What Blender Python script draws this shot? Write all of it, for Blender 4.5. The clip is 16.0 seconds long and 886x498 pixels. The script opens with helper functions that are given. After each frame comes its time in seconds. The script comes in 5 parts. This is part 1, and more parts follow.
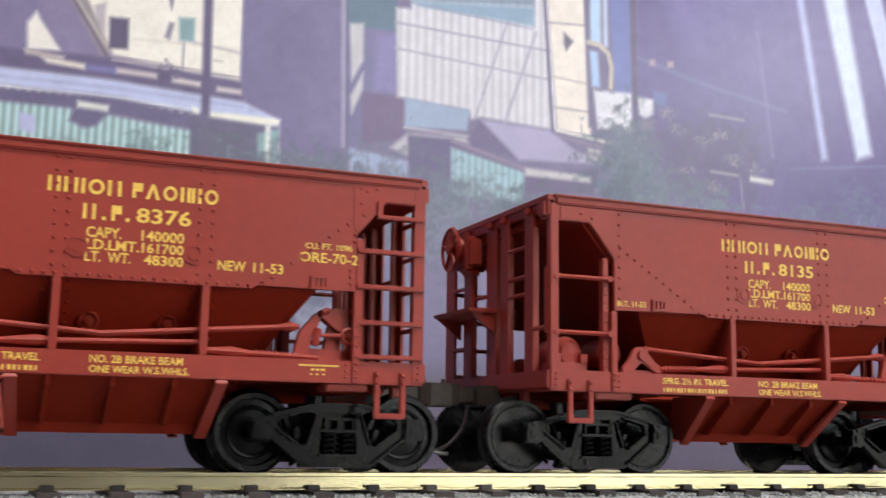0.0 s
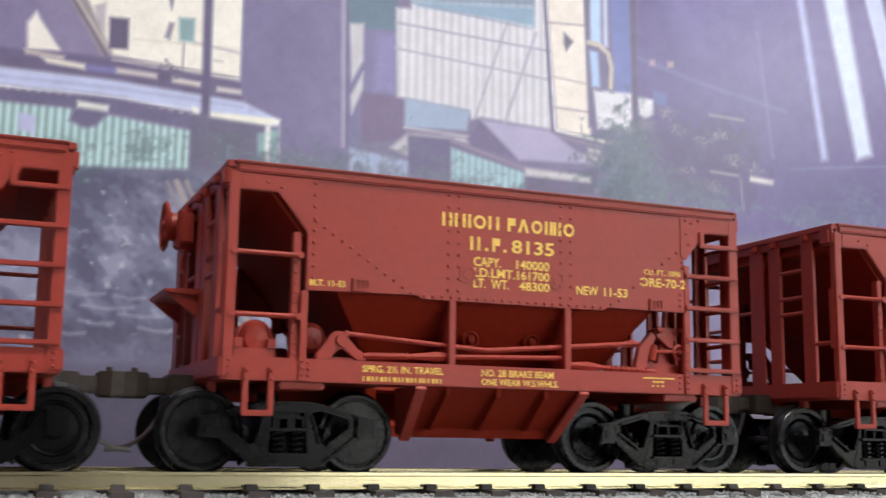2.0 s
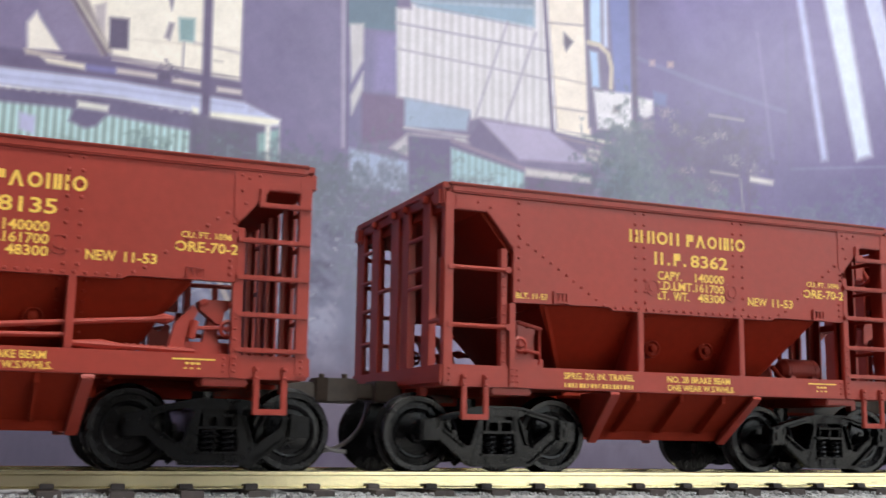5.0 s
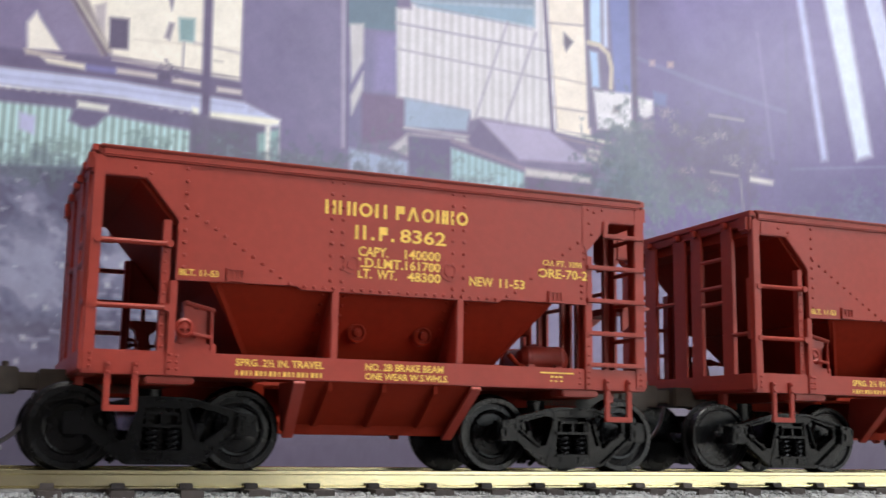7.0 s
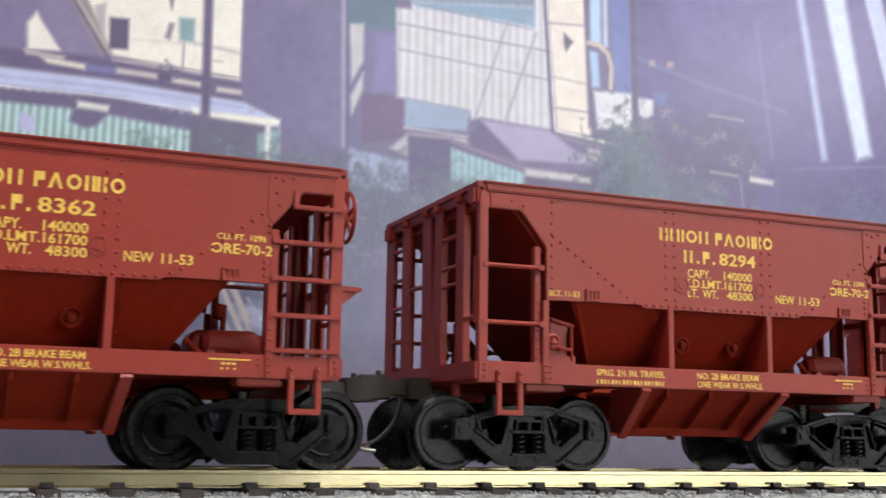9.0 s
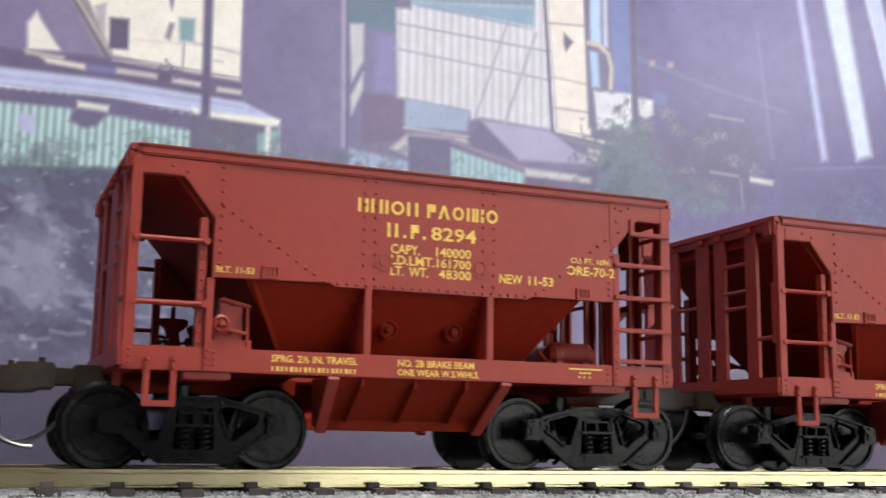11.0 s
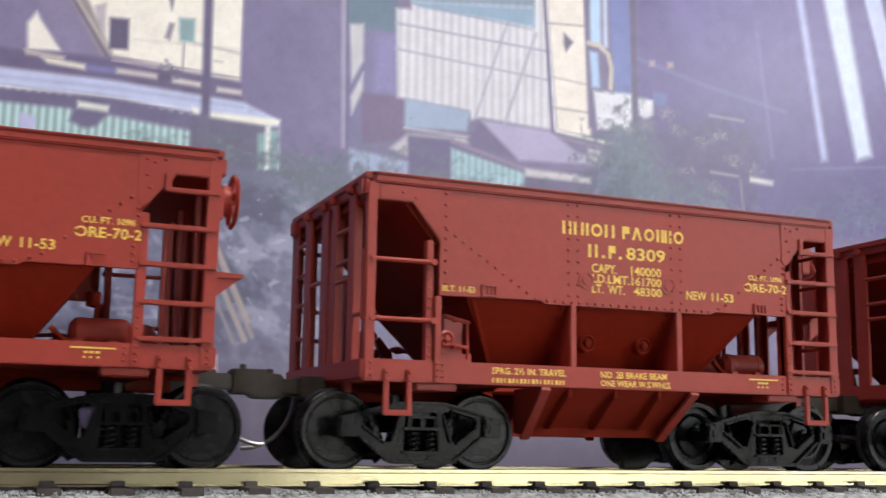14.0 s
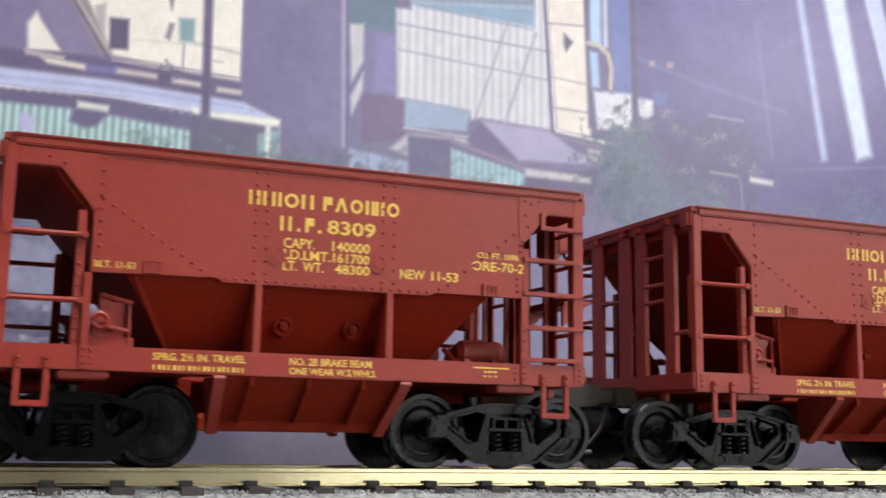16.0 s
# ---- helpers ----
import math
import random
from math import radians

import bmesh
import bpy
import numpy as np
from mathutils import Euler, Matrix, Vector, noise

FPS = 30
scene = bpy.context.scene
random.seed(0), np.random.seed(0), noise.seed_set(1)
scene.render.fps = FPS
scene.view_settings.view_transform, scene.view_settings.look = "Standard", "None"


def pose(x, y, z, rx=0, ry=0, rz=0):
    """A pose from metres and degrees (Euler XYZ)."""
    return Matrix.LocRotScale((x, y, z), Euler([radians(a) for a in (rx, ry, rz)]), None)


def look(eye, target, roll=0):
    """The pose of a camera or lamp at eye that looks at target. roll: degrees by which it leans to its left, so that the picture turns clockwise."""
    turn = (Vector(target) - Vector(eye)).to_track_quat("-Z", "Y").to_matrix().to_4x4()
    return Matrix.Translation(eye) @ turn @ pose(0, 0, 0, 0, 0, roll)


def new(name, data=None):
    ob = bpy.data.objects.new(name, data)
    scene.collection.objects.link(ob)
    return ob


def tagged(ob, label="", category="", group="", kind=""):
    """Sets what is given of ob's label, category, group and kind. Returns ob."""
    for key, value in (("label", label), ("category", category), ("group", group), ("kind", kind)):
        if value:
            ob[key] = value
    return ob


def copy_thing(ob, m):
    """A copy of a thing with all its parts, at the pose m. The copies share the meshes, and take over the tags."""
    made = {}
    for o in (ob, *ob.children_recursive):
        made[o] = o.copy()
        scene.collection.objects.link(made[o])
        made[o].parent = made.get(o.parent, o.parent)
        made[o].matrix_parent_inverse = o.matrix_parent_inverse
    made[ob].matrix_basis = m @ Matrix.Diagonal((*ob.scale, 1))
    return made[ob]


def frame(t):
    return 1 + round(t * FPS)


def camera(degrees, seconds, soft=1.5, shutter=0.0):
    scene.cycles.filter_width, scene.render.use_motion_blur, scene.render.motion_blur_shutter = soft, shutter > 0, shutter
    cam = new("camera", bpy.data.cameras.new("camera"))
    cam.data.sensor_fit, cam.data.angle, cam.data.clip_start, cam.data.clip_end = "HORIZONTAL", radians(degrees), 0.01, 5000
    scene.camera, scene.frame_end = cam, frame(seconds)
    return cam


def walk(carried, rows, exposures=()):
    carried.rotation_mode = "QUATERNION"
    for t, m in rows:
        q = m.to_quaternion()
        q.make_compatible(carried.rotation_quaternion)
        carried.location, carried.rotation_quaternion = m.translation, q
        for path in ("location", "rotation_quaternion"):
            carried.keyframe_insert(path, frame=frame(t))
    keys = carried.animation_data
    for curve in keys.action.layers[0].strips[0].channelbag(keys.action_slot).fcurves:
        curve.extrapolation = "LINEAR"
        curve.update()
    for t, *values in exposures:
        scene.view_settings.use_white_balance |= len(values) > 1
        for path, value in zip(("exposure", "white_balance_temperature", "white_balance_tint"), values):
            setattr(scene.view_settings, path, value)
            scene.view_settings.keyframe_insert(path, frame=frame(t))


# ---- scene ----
cam = camera(42.505, 16.0, soft=1.45, shutter=0.5)


def eye(drop, tilt):
    """The camera on its little stand; it sinks slowly by a fraction of a millimetre."""
    return pose(0.02759, -0.14843, 0.0040 - drop) @ Matrix.Rotation(radians(-22.423), 4, "Z") @ Matrix.Rotation(radians(90 + 9.489 + tilt), 4, "X") @ Matrix.Rotation(radians(0.851), 4, "Z")


walk(cam, [(0.0, eye(-0.00041, -0.06)), (8.0, eye(0.0, 0.0)), (16.0, eye(0.00041, 0.06))], exposures=[(0.0, 0.33), (16.0, 0.33)])

# ---- world and light ----
world = bpy.data.worlds.new("world")
scene.world = world
world.use_nodes = True
world.node_tree.nodes["Background"].inputs["Color"].default_value = (0.75, 0.85, 1.0, 1)
world.node_tree.nodes["Background"].inputs["Strength"].default_value = 0.6


def area_lamp(name, place, target, sx, sy, watts, colour):
    data = bpy.data.lights.new(name, "AREA")
    data.shape, data.size, data.size_y, data.energy, data.color = "RECTANGLE", sx, sy, watts, colour
    ob = new(name, data)
    ob.matrix_world = look(place, target)
    return ob


area_lamp("ceiling_light_glow", (0.15, -0.55, 1.335), (0.15, -0.55, 0), 1.1, 0.22, 14.0, (1.0, 0.97, 0.93))
area_lamp("window_daylight", (2.2, -1.8, 1.14), (1.3, -0.6, 0.5), 0.7, 0.4, 6.0, (0.93, 0.96, 1.0))

# ---- materials ----
MM = 0.001


def material(name, base, rough=0.5, metal=0.0, grain=0.0, grain_size=400.0, patch=0.0, patch_size=40.0, bump=0.0, bump_size=800.0, rand=0.0, spec=0.5, coat=0.0):
    """Principled surface with fine grain, broad patches, relief and a shift from piece to piece."""
    m = bpy.data.materials.new(name)
    m.use_nodes = True
    nt = m.node_tree
    b = nt.nodes["Principled BSDF"]
    b.inputs["Roughness"].default_value = rough
    b.inputs["Metallic"].default_value = metal
    b.inputs["Specular IOR Level"].default_value = spec
    b.inputs["Coat Weight"].default_value = coat
    tc = nt.nodes.new("ShaderNodeTexCoord")
    value = None

    def add(a, c):
        if a is None:
            return c
        n = nt.nodes.new("ShaderNodeMath")
        n.operation = "ADD"
        nt.links.new(a, n.inputs[0])
        nt.links.new(c, n.inputs[1])
        return n.outputs[0]

    def noisy(size, amount, detail):
        n = nt.nodes.new("ShaderNodeTexNoise")
        n.inputs["Scale"].default_value, n.inputs["Detail"].default_value = size, detail
        nt.links.new(tc.outputs["Object"], n.inputs["Vector"])
        r = nt.nodes.new("ShaderNodeMapRange")
        r.inputs["From Min"].default_value, r.inputs["From Max"].default_value = 0.3, 0.7
        r.inputs["To Min"].default_value, r.inputs["To Max"].default_value = -amount, amount
        nt.links.new(n.outputs["Fac"], r.inputs["Value"])
        return r.outputs[0], n.outputs["Fac"]

    if grain:
        value = add(value, noisy(grain_size, grain, 4)[0])
    if patch:
        v, raw = noisy(patch_size, patch, 3)
        value = add(value, v)
        r = nt.nodes.new("ShaderNodeMapRange")
        r.inputs["To Min"].default_value, r.inputs["To Max"].default_value = max(0.02, rough - 0.1), min(1, rough + 0.1)
        nt.links.new(raw, r.inputs["Value"])
        nt.links.new(r.outputs[0], b.inputs["Roughness"])
    if rand:
        o = nt.nodes.new("ShaderNodeObjectInfo")
        r = nt.nodes.new("ShaderNodeMapRange")
        r.inputs["To Min"].default_value, r.inputs["To Max"].default_value = -rand, rand
        nt.links.new(o.outputs["Random"], r.inputs["Value"])
        value = add(value, r.outputs[0])
    if value is None:
        b.inputs["Base Color"].default_value = (*base, 1)
    else:
        one = nt.nodes.new("ShaderNodeMath")
        one.operation = "ADD"
        one.inputs[1].default_value = 1.0
        nt.links.new(value, one.inputs[0])
        mul = nt.nodes.new("ShaderNodeVectorMath")
        mul.operation = "SCALE"
        mul.inputs[0].default_value = base
        nt.links.new(one.outputs[0], mul.inputs["Scale"])
        nt.links.new(mul.outputs[0], b.inputs["Base Color"])
    if bump:
        n = nt.nodes.new("ShaderNodeTexNoise")
        n.inputs["Scale"].default_value, n.inputs["Detail"].default_value = bump_size, 5
        nt.links.new(tc.outputs["Object"], n.inputs["Vector"])
        k = nt.nodes.new("ShaderNodeBump")
        k.inputs["Strength"].default_value, k.inputs["Distance"].default_value = bump, 0.0002
        nt.links.new(n.outputs["Fac"], k.inputs["Height"])
        nt.links.new(k.outputs[0], b.inputs["Normal"])
    return m


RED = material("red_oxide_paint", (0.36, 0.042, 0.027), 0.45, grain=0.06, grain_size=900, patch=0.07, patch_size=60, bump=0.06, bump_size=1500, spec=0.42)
# the car's red again, shade of hopper, chutes and underframe put into its colour
DARKRED = material("shaded_red_paint", (0.25, 0.020, 0.006), 0.68, grain=0.06, grain_size=900, patch=0.08, patch_size=60, bump=0.06, bump_size=1500, spec=0.16)
YELLOW = material("yellow_lettering", (0.95, 0.62, 0.11), 0.5, grain=0.12, grain_size=1500)
BLACK = material("black_plastic", (0.006, 0.006, 0.007), 0.24, grain=0.15, grain_size=900, patch=0.3, patch_size=160, bump=0.18, bump_size=700, spec=0.2)
WHEELBLACK = material("wheel_black", (0.007, 0.007, 0.008), 0.25, spec=0.28, grain=0.3, grain_size=900, patch=0.8, patch_size=260, bump=0.35, bump_size=420)
STEEL = material("dull_steel_wire", (0.35, 0.34, 0.33), 0.35, metal=1.0, grain=0.1)
COUPLER = material("brown_coupler_plastic", (0.045, 0.034, 0.026), 0.5, grain=0.2, grain_size=700, bump=0.1)
BRASS = material("brass_rail", (0.76, 0.69, 0.44), 0.2, metal=1.0, grain=0.05, grain_size=500, patch=0.1, patch_size=60, bump=0.05)
TIE = material("tie_brown_plastic", (0.055, 0.042, 0.040), 0.6, grain=0.2, grain_size=900, bump=0.25, rand=0.15)
STONE = material("grey_ballast_grit", (0.30, 0.305, 0.31), 0.9, grain=0.3, grain_size=900, patch=0.2, patch_size=150)
BALLAST = material("grey_ballast", (0.32, 0.33, 0.34), 0.9, grain=0.45, grain_size=900, patch=0.2, patch_size=150, bump=0.6, bump_size=900)
TABLE = material("table_paint", (0.11, 0.10, 0.11), 0.8, grain=0.15, grain_size=200, patch=0.2, patch_size=12, bump=0.1)
WALLPAINT = material("wall_paint", (0.22, 0.20, 0.18), 0.85, grain=0.03, grain_size=100, patch=0.04, patch_size=2, bump=0.05, bump_size=200)
WHITE = material("white_paint", (0.8, 0.8, 0.79), 0.6, grain=0.02, patch=0.03, patch_size=3)
CARPET = material("grey_carpet", (0.12, 0.11, 0.10), 0.95, grain=0.3, grain_size=150, bump=0.5, bump_size=150)


def glowing(name, colour, strength):
    m = bpy.data.materials.new(name)
    m.use_nodes = True
    b = m.node_tree.nodes["Principled BSDF"]
    b.inputs["Base Color"].default_value = (0.8, 0.8, 0.8, 1)
    b.inputs["Emission Color"].default_value = (*colour, 1)
    b.inputs["Emission Strength"].default_value = strength
    return m


TUBE = glowing("lamp_diffuser", (1.0, 0.97, 0.93), 6.0)
SKYGLOW = glowing("sky_outside", (0.85, 0.92, 1.0), 5.0)
# two added glows below the sky: a strong low one, a weaker middle one
LOWGLOW = glowing("low_glow_outside", (1.0, 0.96, 0.86), 3.0)
MIDGLOW = glowing("mid_glow_outside", (0.78, 0.86, 0.9), 1.6)


# ---- mesh helpers, in millimetres ----
class Shape:
    rise = 1.0  # stretch in height, set while the car bodies are built

    def __init__(self):
        self.v, self.f = [], []

    def add(self, verts, faces):
        k = len(self.v)
        self.v += [tuple(p) for p in verts]
        self.f += [tuple(i + k for i in f) for f in faces]
        return self

    def box(self, x0, x1, y0, y1, z0, z1):
        v = [(x, y, z) for x in (x0, x1) for y in (y0, y1) for z in (z0, z1)]
        return self.add(v, [(0, 1, 3, 2), (4, 6, 7, 5), (0, 4, 5, 1), (2, 3, 7, 6), (0, 2, 6, 4), (1, 5, 7, 3)])

    def prism(self, outline, a0, a1, axis="y"):
        """Extrudes an outline: of (x, z) along y, of (y, z) along x, of (x, y) along z."""
        put = {"y": lambda p, a: (p[0], a, p[1]), "x": lambda p, a: (a, p[0], p[1]), "z": lambda p, a: (p[0], p[1], a)}[axis]
        n = len(outline)
        v = [put(p, a0) for p in outline] + [put(p, a1) for p in outline]
        return self.add(v, [tuple(range(n)), tuple(range(2 * n - 1, n - 1, -1))] + [(i, n + i, n + (i + 1) % n, (i + 1) % n) for i in range(n)])

    def slab(self, a, b, c, d, t):
        """A plate with the corners a b c d, thickened by t against its normal."""
        a, b, c, d = (Vector(p) for p in (a, b, c, d))
        n = (b - a).cross(d - a).normalized() * t
        return self.add([a, b, c, d, a - n, b - n, c - n, d - n], [(0, 1, 2, 3), (7, 6, 5, 4), (0, 4, 5, 1), (1, 5, 6, 2), (2, 6, 7, 3), (3, 7, 4, 0)])

    def rod(self, a, b, r, n=8, r2=None):
        a, b = Vector(a), Vector(b)
        r2 = r if r2 is None else r2
        w = (b - a).normalized()
        u = w.cross(Vector((0, 0, 1)) if abs(w.z) < 0.9 else Vector((1, 0, 0))).normalized()
        s = w.cross(u)
        ring = lambda p, q: [p + (u * math.cos(2 * math.pi * i / n) + s * math.sin(2 * math.pi * i / n)) * q for i in range(n)]
        return self.add(ring(a, r) + ring(b, r2), [tuple(range(n - 1, -1, -1)), tuple(range(n, 2 * n))] + [(i, (i + 1) % n, n + (i + 1) % n, n + i) for i in range(n)])

    def wire(self, points, r, n=8):
        """One round wire through the points."""
        points = [Vector(p) for p in points]
        v, f = [], []
        for i, p in enumerate(points):
            w = (points[min(i + 1, len(points) - 1)] - points[max(i - 1, 0)]).normalized()
            u = w.cross(Vector((0.3, 1, 0.2))).normalized()
            s = w.cross(u)
            v += [p + (u * math.cos(2 * math.pi * k / n) + s * math.sin(2 * math.pi * k / n)) * r for k in range(n)]
            if i:
                f += [((i - 1) * n + k, (i - 1) * n + (k + 1) % n, i * n + (k + 1) % n, i * n + k) for k in range(n)]
        f += [tuple(range(n - 1, -1, -1)), tuple(range(len(v) - n, len(v)))]
        return self.add(v, f)

    def lathe(self, profile, centre, axis="y", n=40):
        """Turns a profile of (radius, along) about an axis through centre; open at both ends, closed by tiny radii."""
        cx, cy, cz = centre
        v, f, m = [], [], len(profile)
        for i in range(n):
            c, s = math.cos(2 * math.pi * i / n), math.sin(2 * math.pi * i / n)
            for r, a in profile:
                v.append({"y": (cx + r * c, cy + a, cz + r * s), "x": (cx + a, cy + r * c, cz + r * s), "z": (cx + r * c, cy + r * s, cz + a)}[axis])
        for i in range(n):
            j = (i + 1) % n
            for k in range(m - 1):
                f.append((i * m + k, i * m + k + 1, j * m + k + 1, j * m + k))
        return self.add(v, f)

    def ring(self, outer, inner, y0, y1):
        """A flat frame between two outlines of (x, z) with as many corners, extruded along y."""
        n = len(outer)
        v = [(p[0], y, p[1]) for y in (y0, y1) for loop in (outer, inner) for p in loop]
        f = []
        for i in range(n):
            j = (i + 1) % n
            f += [(i, j, n + j, n + i), (2 * n + i, 3 * n + i, 3 * n + j, 2 * n + j), (i, 2 * n + i, 2 * n + j, j), (n + i, n + j, 3 * n + j, 3 * n + i)]
        return self.add(v, f)

    def dome(self, x, y, z, r, side):
        """A low rivet head on a wall that faces along y (side -1 or 1)."""
        v = [(x + r * math.cos(a), y, z + r * math.sin(a)) for a in (i * math.pi / 3 for i in range(6))]
        v += [(x + 0.6 * r * math.cos(a), y + side * r * 0.85, z + 0.6 * r * math.sin(a)) for a in (i * math.pi / 3 for i in range(6))]
        return self.add(v, [tuple(range(6, 12))] + [(i, (i + 1) % 6, 6 + (i + 1) % 6, 6 + i) for i in range(6)])

    def mesh(self, name, mat, bevel=0.0, smooth=False, segments=2):
        me = bpy.data.meshes.new(name)
        me.from_pydata([(x * MM, y * MM, z * MM * Shape.rise) for x, y, z in self.v], [], self.f)
        bm = bmesh.new()
        bm.from_mesh(me)
        bmesh.ops.recalc_face_normals(bm, faces=bm.faces)
        if bevel:
            sharp = [e for e in bm.edges if len(e.link_faces) == 2 and e.calc_face_angle(0) > 0.6]
            bmesh.ops.bevel(bm, geom=sharp, offset=bevel * MM, segments=segments, affect="EDGES", clamp_overlap=True)
        for f in bm.faces:
            f.smooth = smooth or bool(bevel)
        if smooth or bevel:
            for e in bm.edges:
                if len(e.link_faces) == 2 and e.calc_face_angle(0) > 0.5:
                    e.smooth = False
        bm.to_mesh(me)
        bm.free()
        me.materials.append(mat)
        return me


def part(name, shape, mat, parent=None, label="", bevel=0.0, smooth=False, at=None):
    ob = new(name, shape.mesh(name, mat, bevel, smooth) if isinstance(shape, Shape) else shape)
    ob.parent = parent
    if at is not None:
        ob.matrix_basis = at
    if label:
        ob["label"] = label
    return ob


def thing(name, label, category, group="", kind=""):
    return tagged(new(name), label, category, group, kind)

# ---- room ----
def room():
    def slab_part(name, x0, x1, y0, y1, z0, z1, mat, label, cat):
        return tagged(part(name, Shape().box(x0, x1, y0, y1, z0, z1), mat), label, cat, kind="structure")
    slab_part("floor", -1500, 2600, -1900, 700, -1000, -950, CARPET, "dark grey carpeted room floor", "floor")
    slab_part("ceiling", -1500, 2600, -1900, 700, 1400, 1450, WHITE, "plain white painted ceiling", "ceiling")
    slab_part("wall_west", -1560, -1500, -1900, 700, -950, 1400, WALLPAINT, "plain off-white painted wall", "wall")
    slab_part("wall_east", 2600, 2660, -1900, 700, -950, 1400, WALLPAINT, "plain off-white painted wall", "wall")
    slab_part("wall_north", -1500, 2600, 700, 760, -950, 1400, WALLPAINT, "plain off-white painted wall behind the backdrop", "wall")
    # south wall with the window opening
    s = Shape().box(-1500, 560, -1900, -1840, -950, 1400).box(2500, 2600, -1900, -1840, -950, 1400).box(560, 2500, -1900, -1840, -950, -200).box(560, 2500, -1900, -1840, 1200, 1400)
    tagged(part("wall_south", s, WALLPAINT), "plain off-white painted wall with a window opening", "wall", kind="structure")
    w = thing("window_1", "white framed window with bright daylight outside", "window", kind="structure")
    part("window_frame", Shape().box(560, 600, -1890, -1850, -200, 1200).box(2460, 2500, -1890, -1850, -200, 1200).box(600, 2460, -1890, -1850, -200, -160).box(600, 2460, -1890, -1850, 1160, 1200).box(1535, 1565, -1890, -1850, -160, 1160), WHITE, w)
    part("window_sill", Shape().box(540, 2520, -1845, -1780, -222, -202), WHITE, w)
    tagged(part("backdrop_sky", Shape().box(100, 2900, -2060, -2050, 950, 1900), SKYGLOW), "pale bright daylight outside the window", "sky", kind="structure")
    # unseen glowing panels, added for the rail's shine and the cars' sheen
    tagged(part("backdrop_yard", Shape().box(100, 2900, -2060, -2050, -700, 80), LOWGLOW), "low glowing panel added outside the window to brighten the rail", "paving", kind="structure")
    tagged(part("backdrop_trees", Shape().box(100, 2900, -2060, -2050, 80, 950), MIDGLOW), "dimmer glowing panel added outside the window for the car sides' sheen", "trees", kind="structure")
    lamp = thing("ceiling_light", "white ceiling light with a long glowing diffuser", "ceiling light")
    part("housing", Shape().box(-420, 720, -670, -430, 1370, 1400), WHITE, lamp, bevel=4)
    part("diffuser", Shape().box(-400, 700, -655, -445, 1350, 1370), TUBE, lamp, bevel=4)
    tagged(part("layout_table", Shape().box(-700, 1300, -300, 330, -60, -9), TABLE), "grey painted model railway layout board", "table", kind="structure")


room()


# ---- track ----
def track():
    bed = Shape()
    rng = random.Random(4)
    xs = [-520 + 4.0 * i for i in range(331)]
    ys = [-24, -19, -16.5, -14.5, -12, -8, -4, 0, 4, 8, 12, 14.5, 16.5, 19, 24]
    hs = [-8.9, -5.8, -3.8, -2.95, -2.8, -2.8, -2.8, -2.8, -2.8, -2.8, -2.8, -2.95, -3.8, -5.8, -8.9]
    v = [(x, y + rng.uniform(-0.3, 0.3), h + rng.uniform(-0.15, 0.15)) for x in xs for y, h in zip(ys, hs)]
    n = len(ys)
    bed.add(v, [(i * n + j, i * n + j + 1, (i + 1) * n + j + 1, (i + 1) * n + j) for i in range(len(xs) - 1) for j in range(n - 1)])
    tagged(part("ballast_bed", bed, BALLAST, smooth=True), "grey ballast shoulder under the model track", "ballast", kind="structure")
    # loose stones on the shoulder that faces the viewer
    stones = Shape()
    for i in range(14000):
        x = rng.uniform(5, 330) if i % 4 else rng.uniform(-200, 420)
        y = rng.uniform(-21, -8.2)
        z = -2.75 if y > -14.5 else -2.85 - (-14.5 - y) * 0.75
        r = rng.uniform(0.12, 0.4)
        m = Euler((rng.uniform(0, 6), rng.uniform(0, 6), rng.uniform(0, 6))).to_matrix()
        p = [Vector(q) * r * rng.uniform(0.7, 1.2) for q in ((1, 0, 0), (-1, 0, 0), (0, 1, 0), (0, -1, 0), (0, 0, 1), (0, 0, -1))]
        stones.add([m @ q + Vector((x, y, z)) for q in p], [(0, 2, 4), (2, 1, 4), (1, 3, 4), (3, 0, 4), (2, 0, 5), (1, 2, 5), (3, 1, 5), (0, 3, 5)])
    tagged(part("ballast_stones", stones, STONE), "loose fine grey ballast stones between the ties", "ballast", kind="stuff")
    line = thing("model_track", "model railway track with brass rails on dark ties", "railway track")
    profile = [(-0.8, -2.15), (0.8, -2.15), (0.8, -2.0), (0.3, -1.85), (0.3, -0.6), (0.5, -0.48), (0.5, -0.08), (0.4, 0), (-0.4, 0), (-0.5, -0.08), (-0.5, -0.48), (-0.3, -0.6), (-0.3, -1.85), (-0.8, -2.0)]
    for y in (-8.6, 8.6):
        part("rail", Shape().prism([(y + a, b) for a, b in profile], -520, 800, "x"), BRASS, line, "polished brass rail")
    tie = Shape().box(-1.3, 1.3, -14.5, 14.5, -4.0, -2.17)
    for y in (-8.6, 8.6):
        for k in (-1, 1):
            y0, y1 = sorted((y + k * 0.45, y + k * 1.5))
            tie.prism([(y0, -2.2), (y1, -2.2), (y1 - 0.15, -1.6), (y0 + 0.15, -1.5)], -0.75, 0.75, "x")
        tie.box(-1.1, 1.1, y - 2.3, y + 2.3, -2.2, -2.1)
    me = tie.mesh("tie", TIE, 0.1)
    for i in range(-72, 101):
        part("tie", me, TIE, line, at=pose((75.8 + 7.815 * i) * MM, 0, 0))


track()

# ---- lettering ----
TEXTS = {}


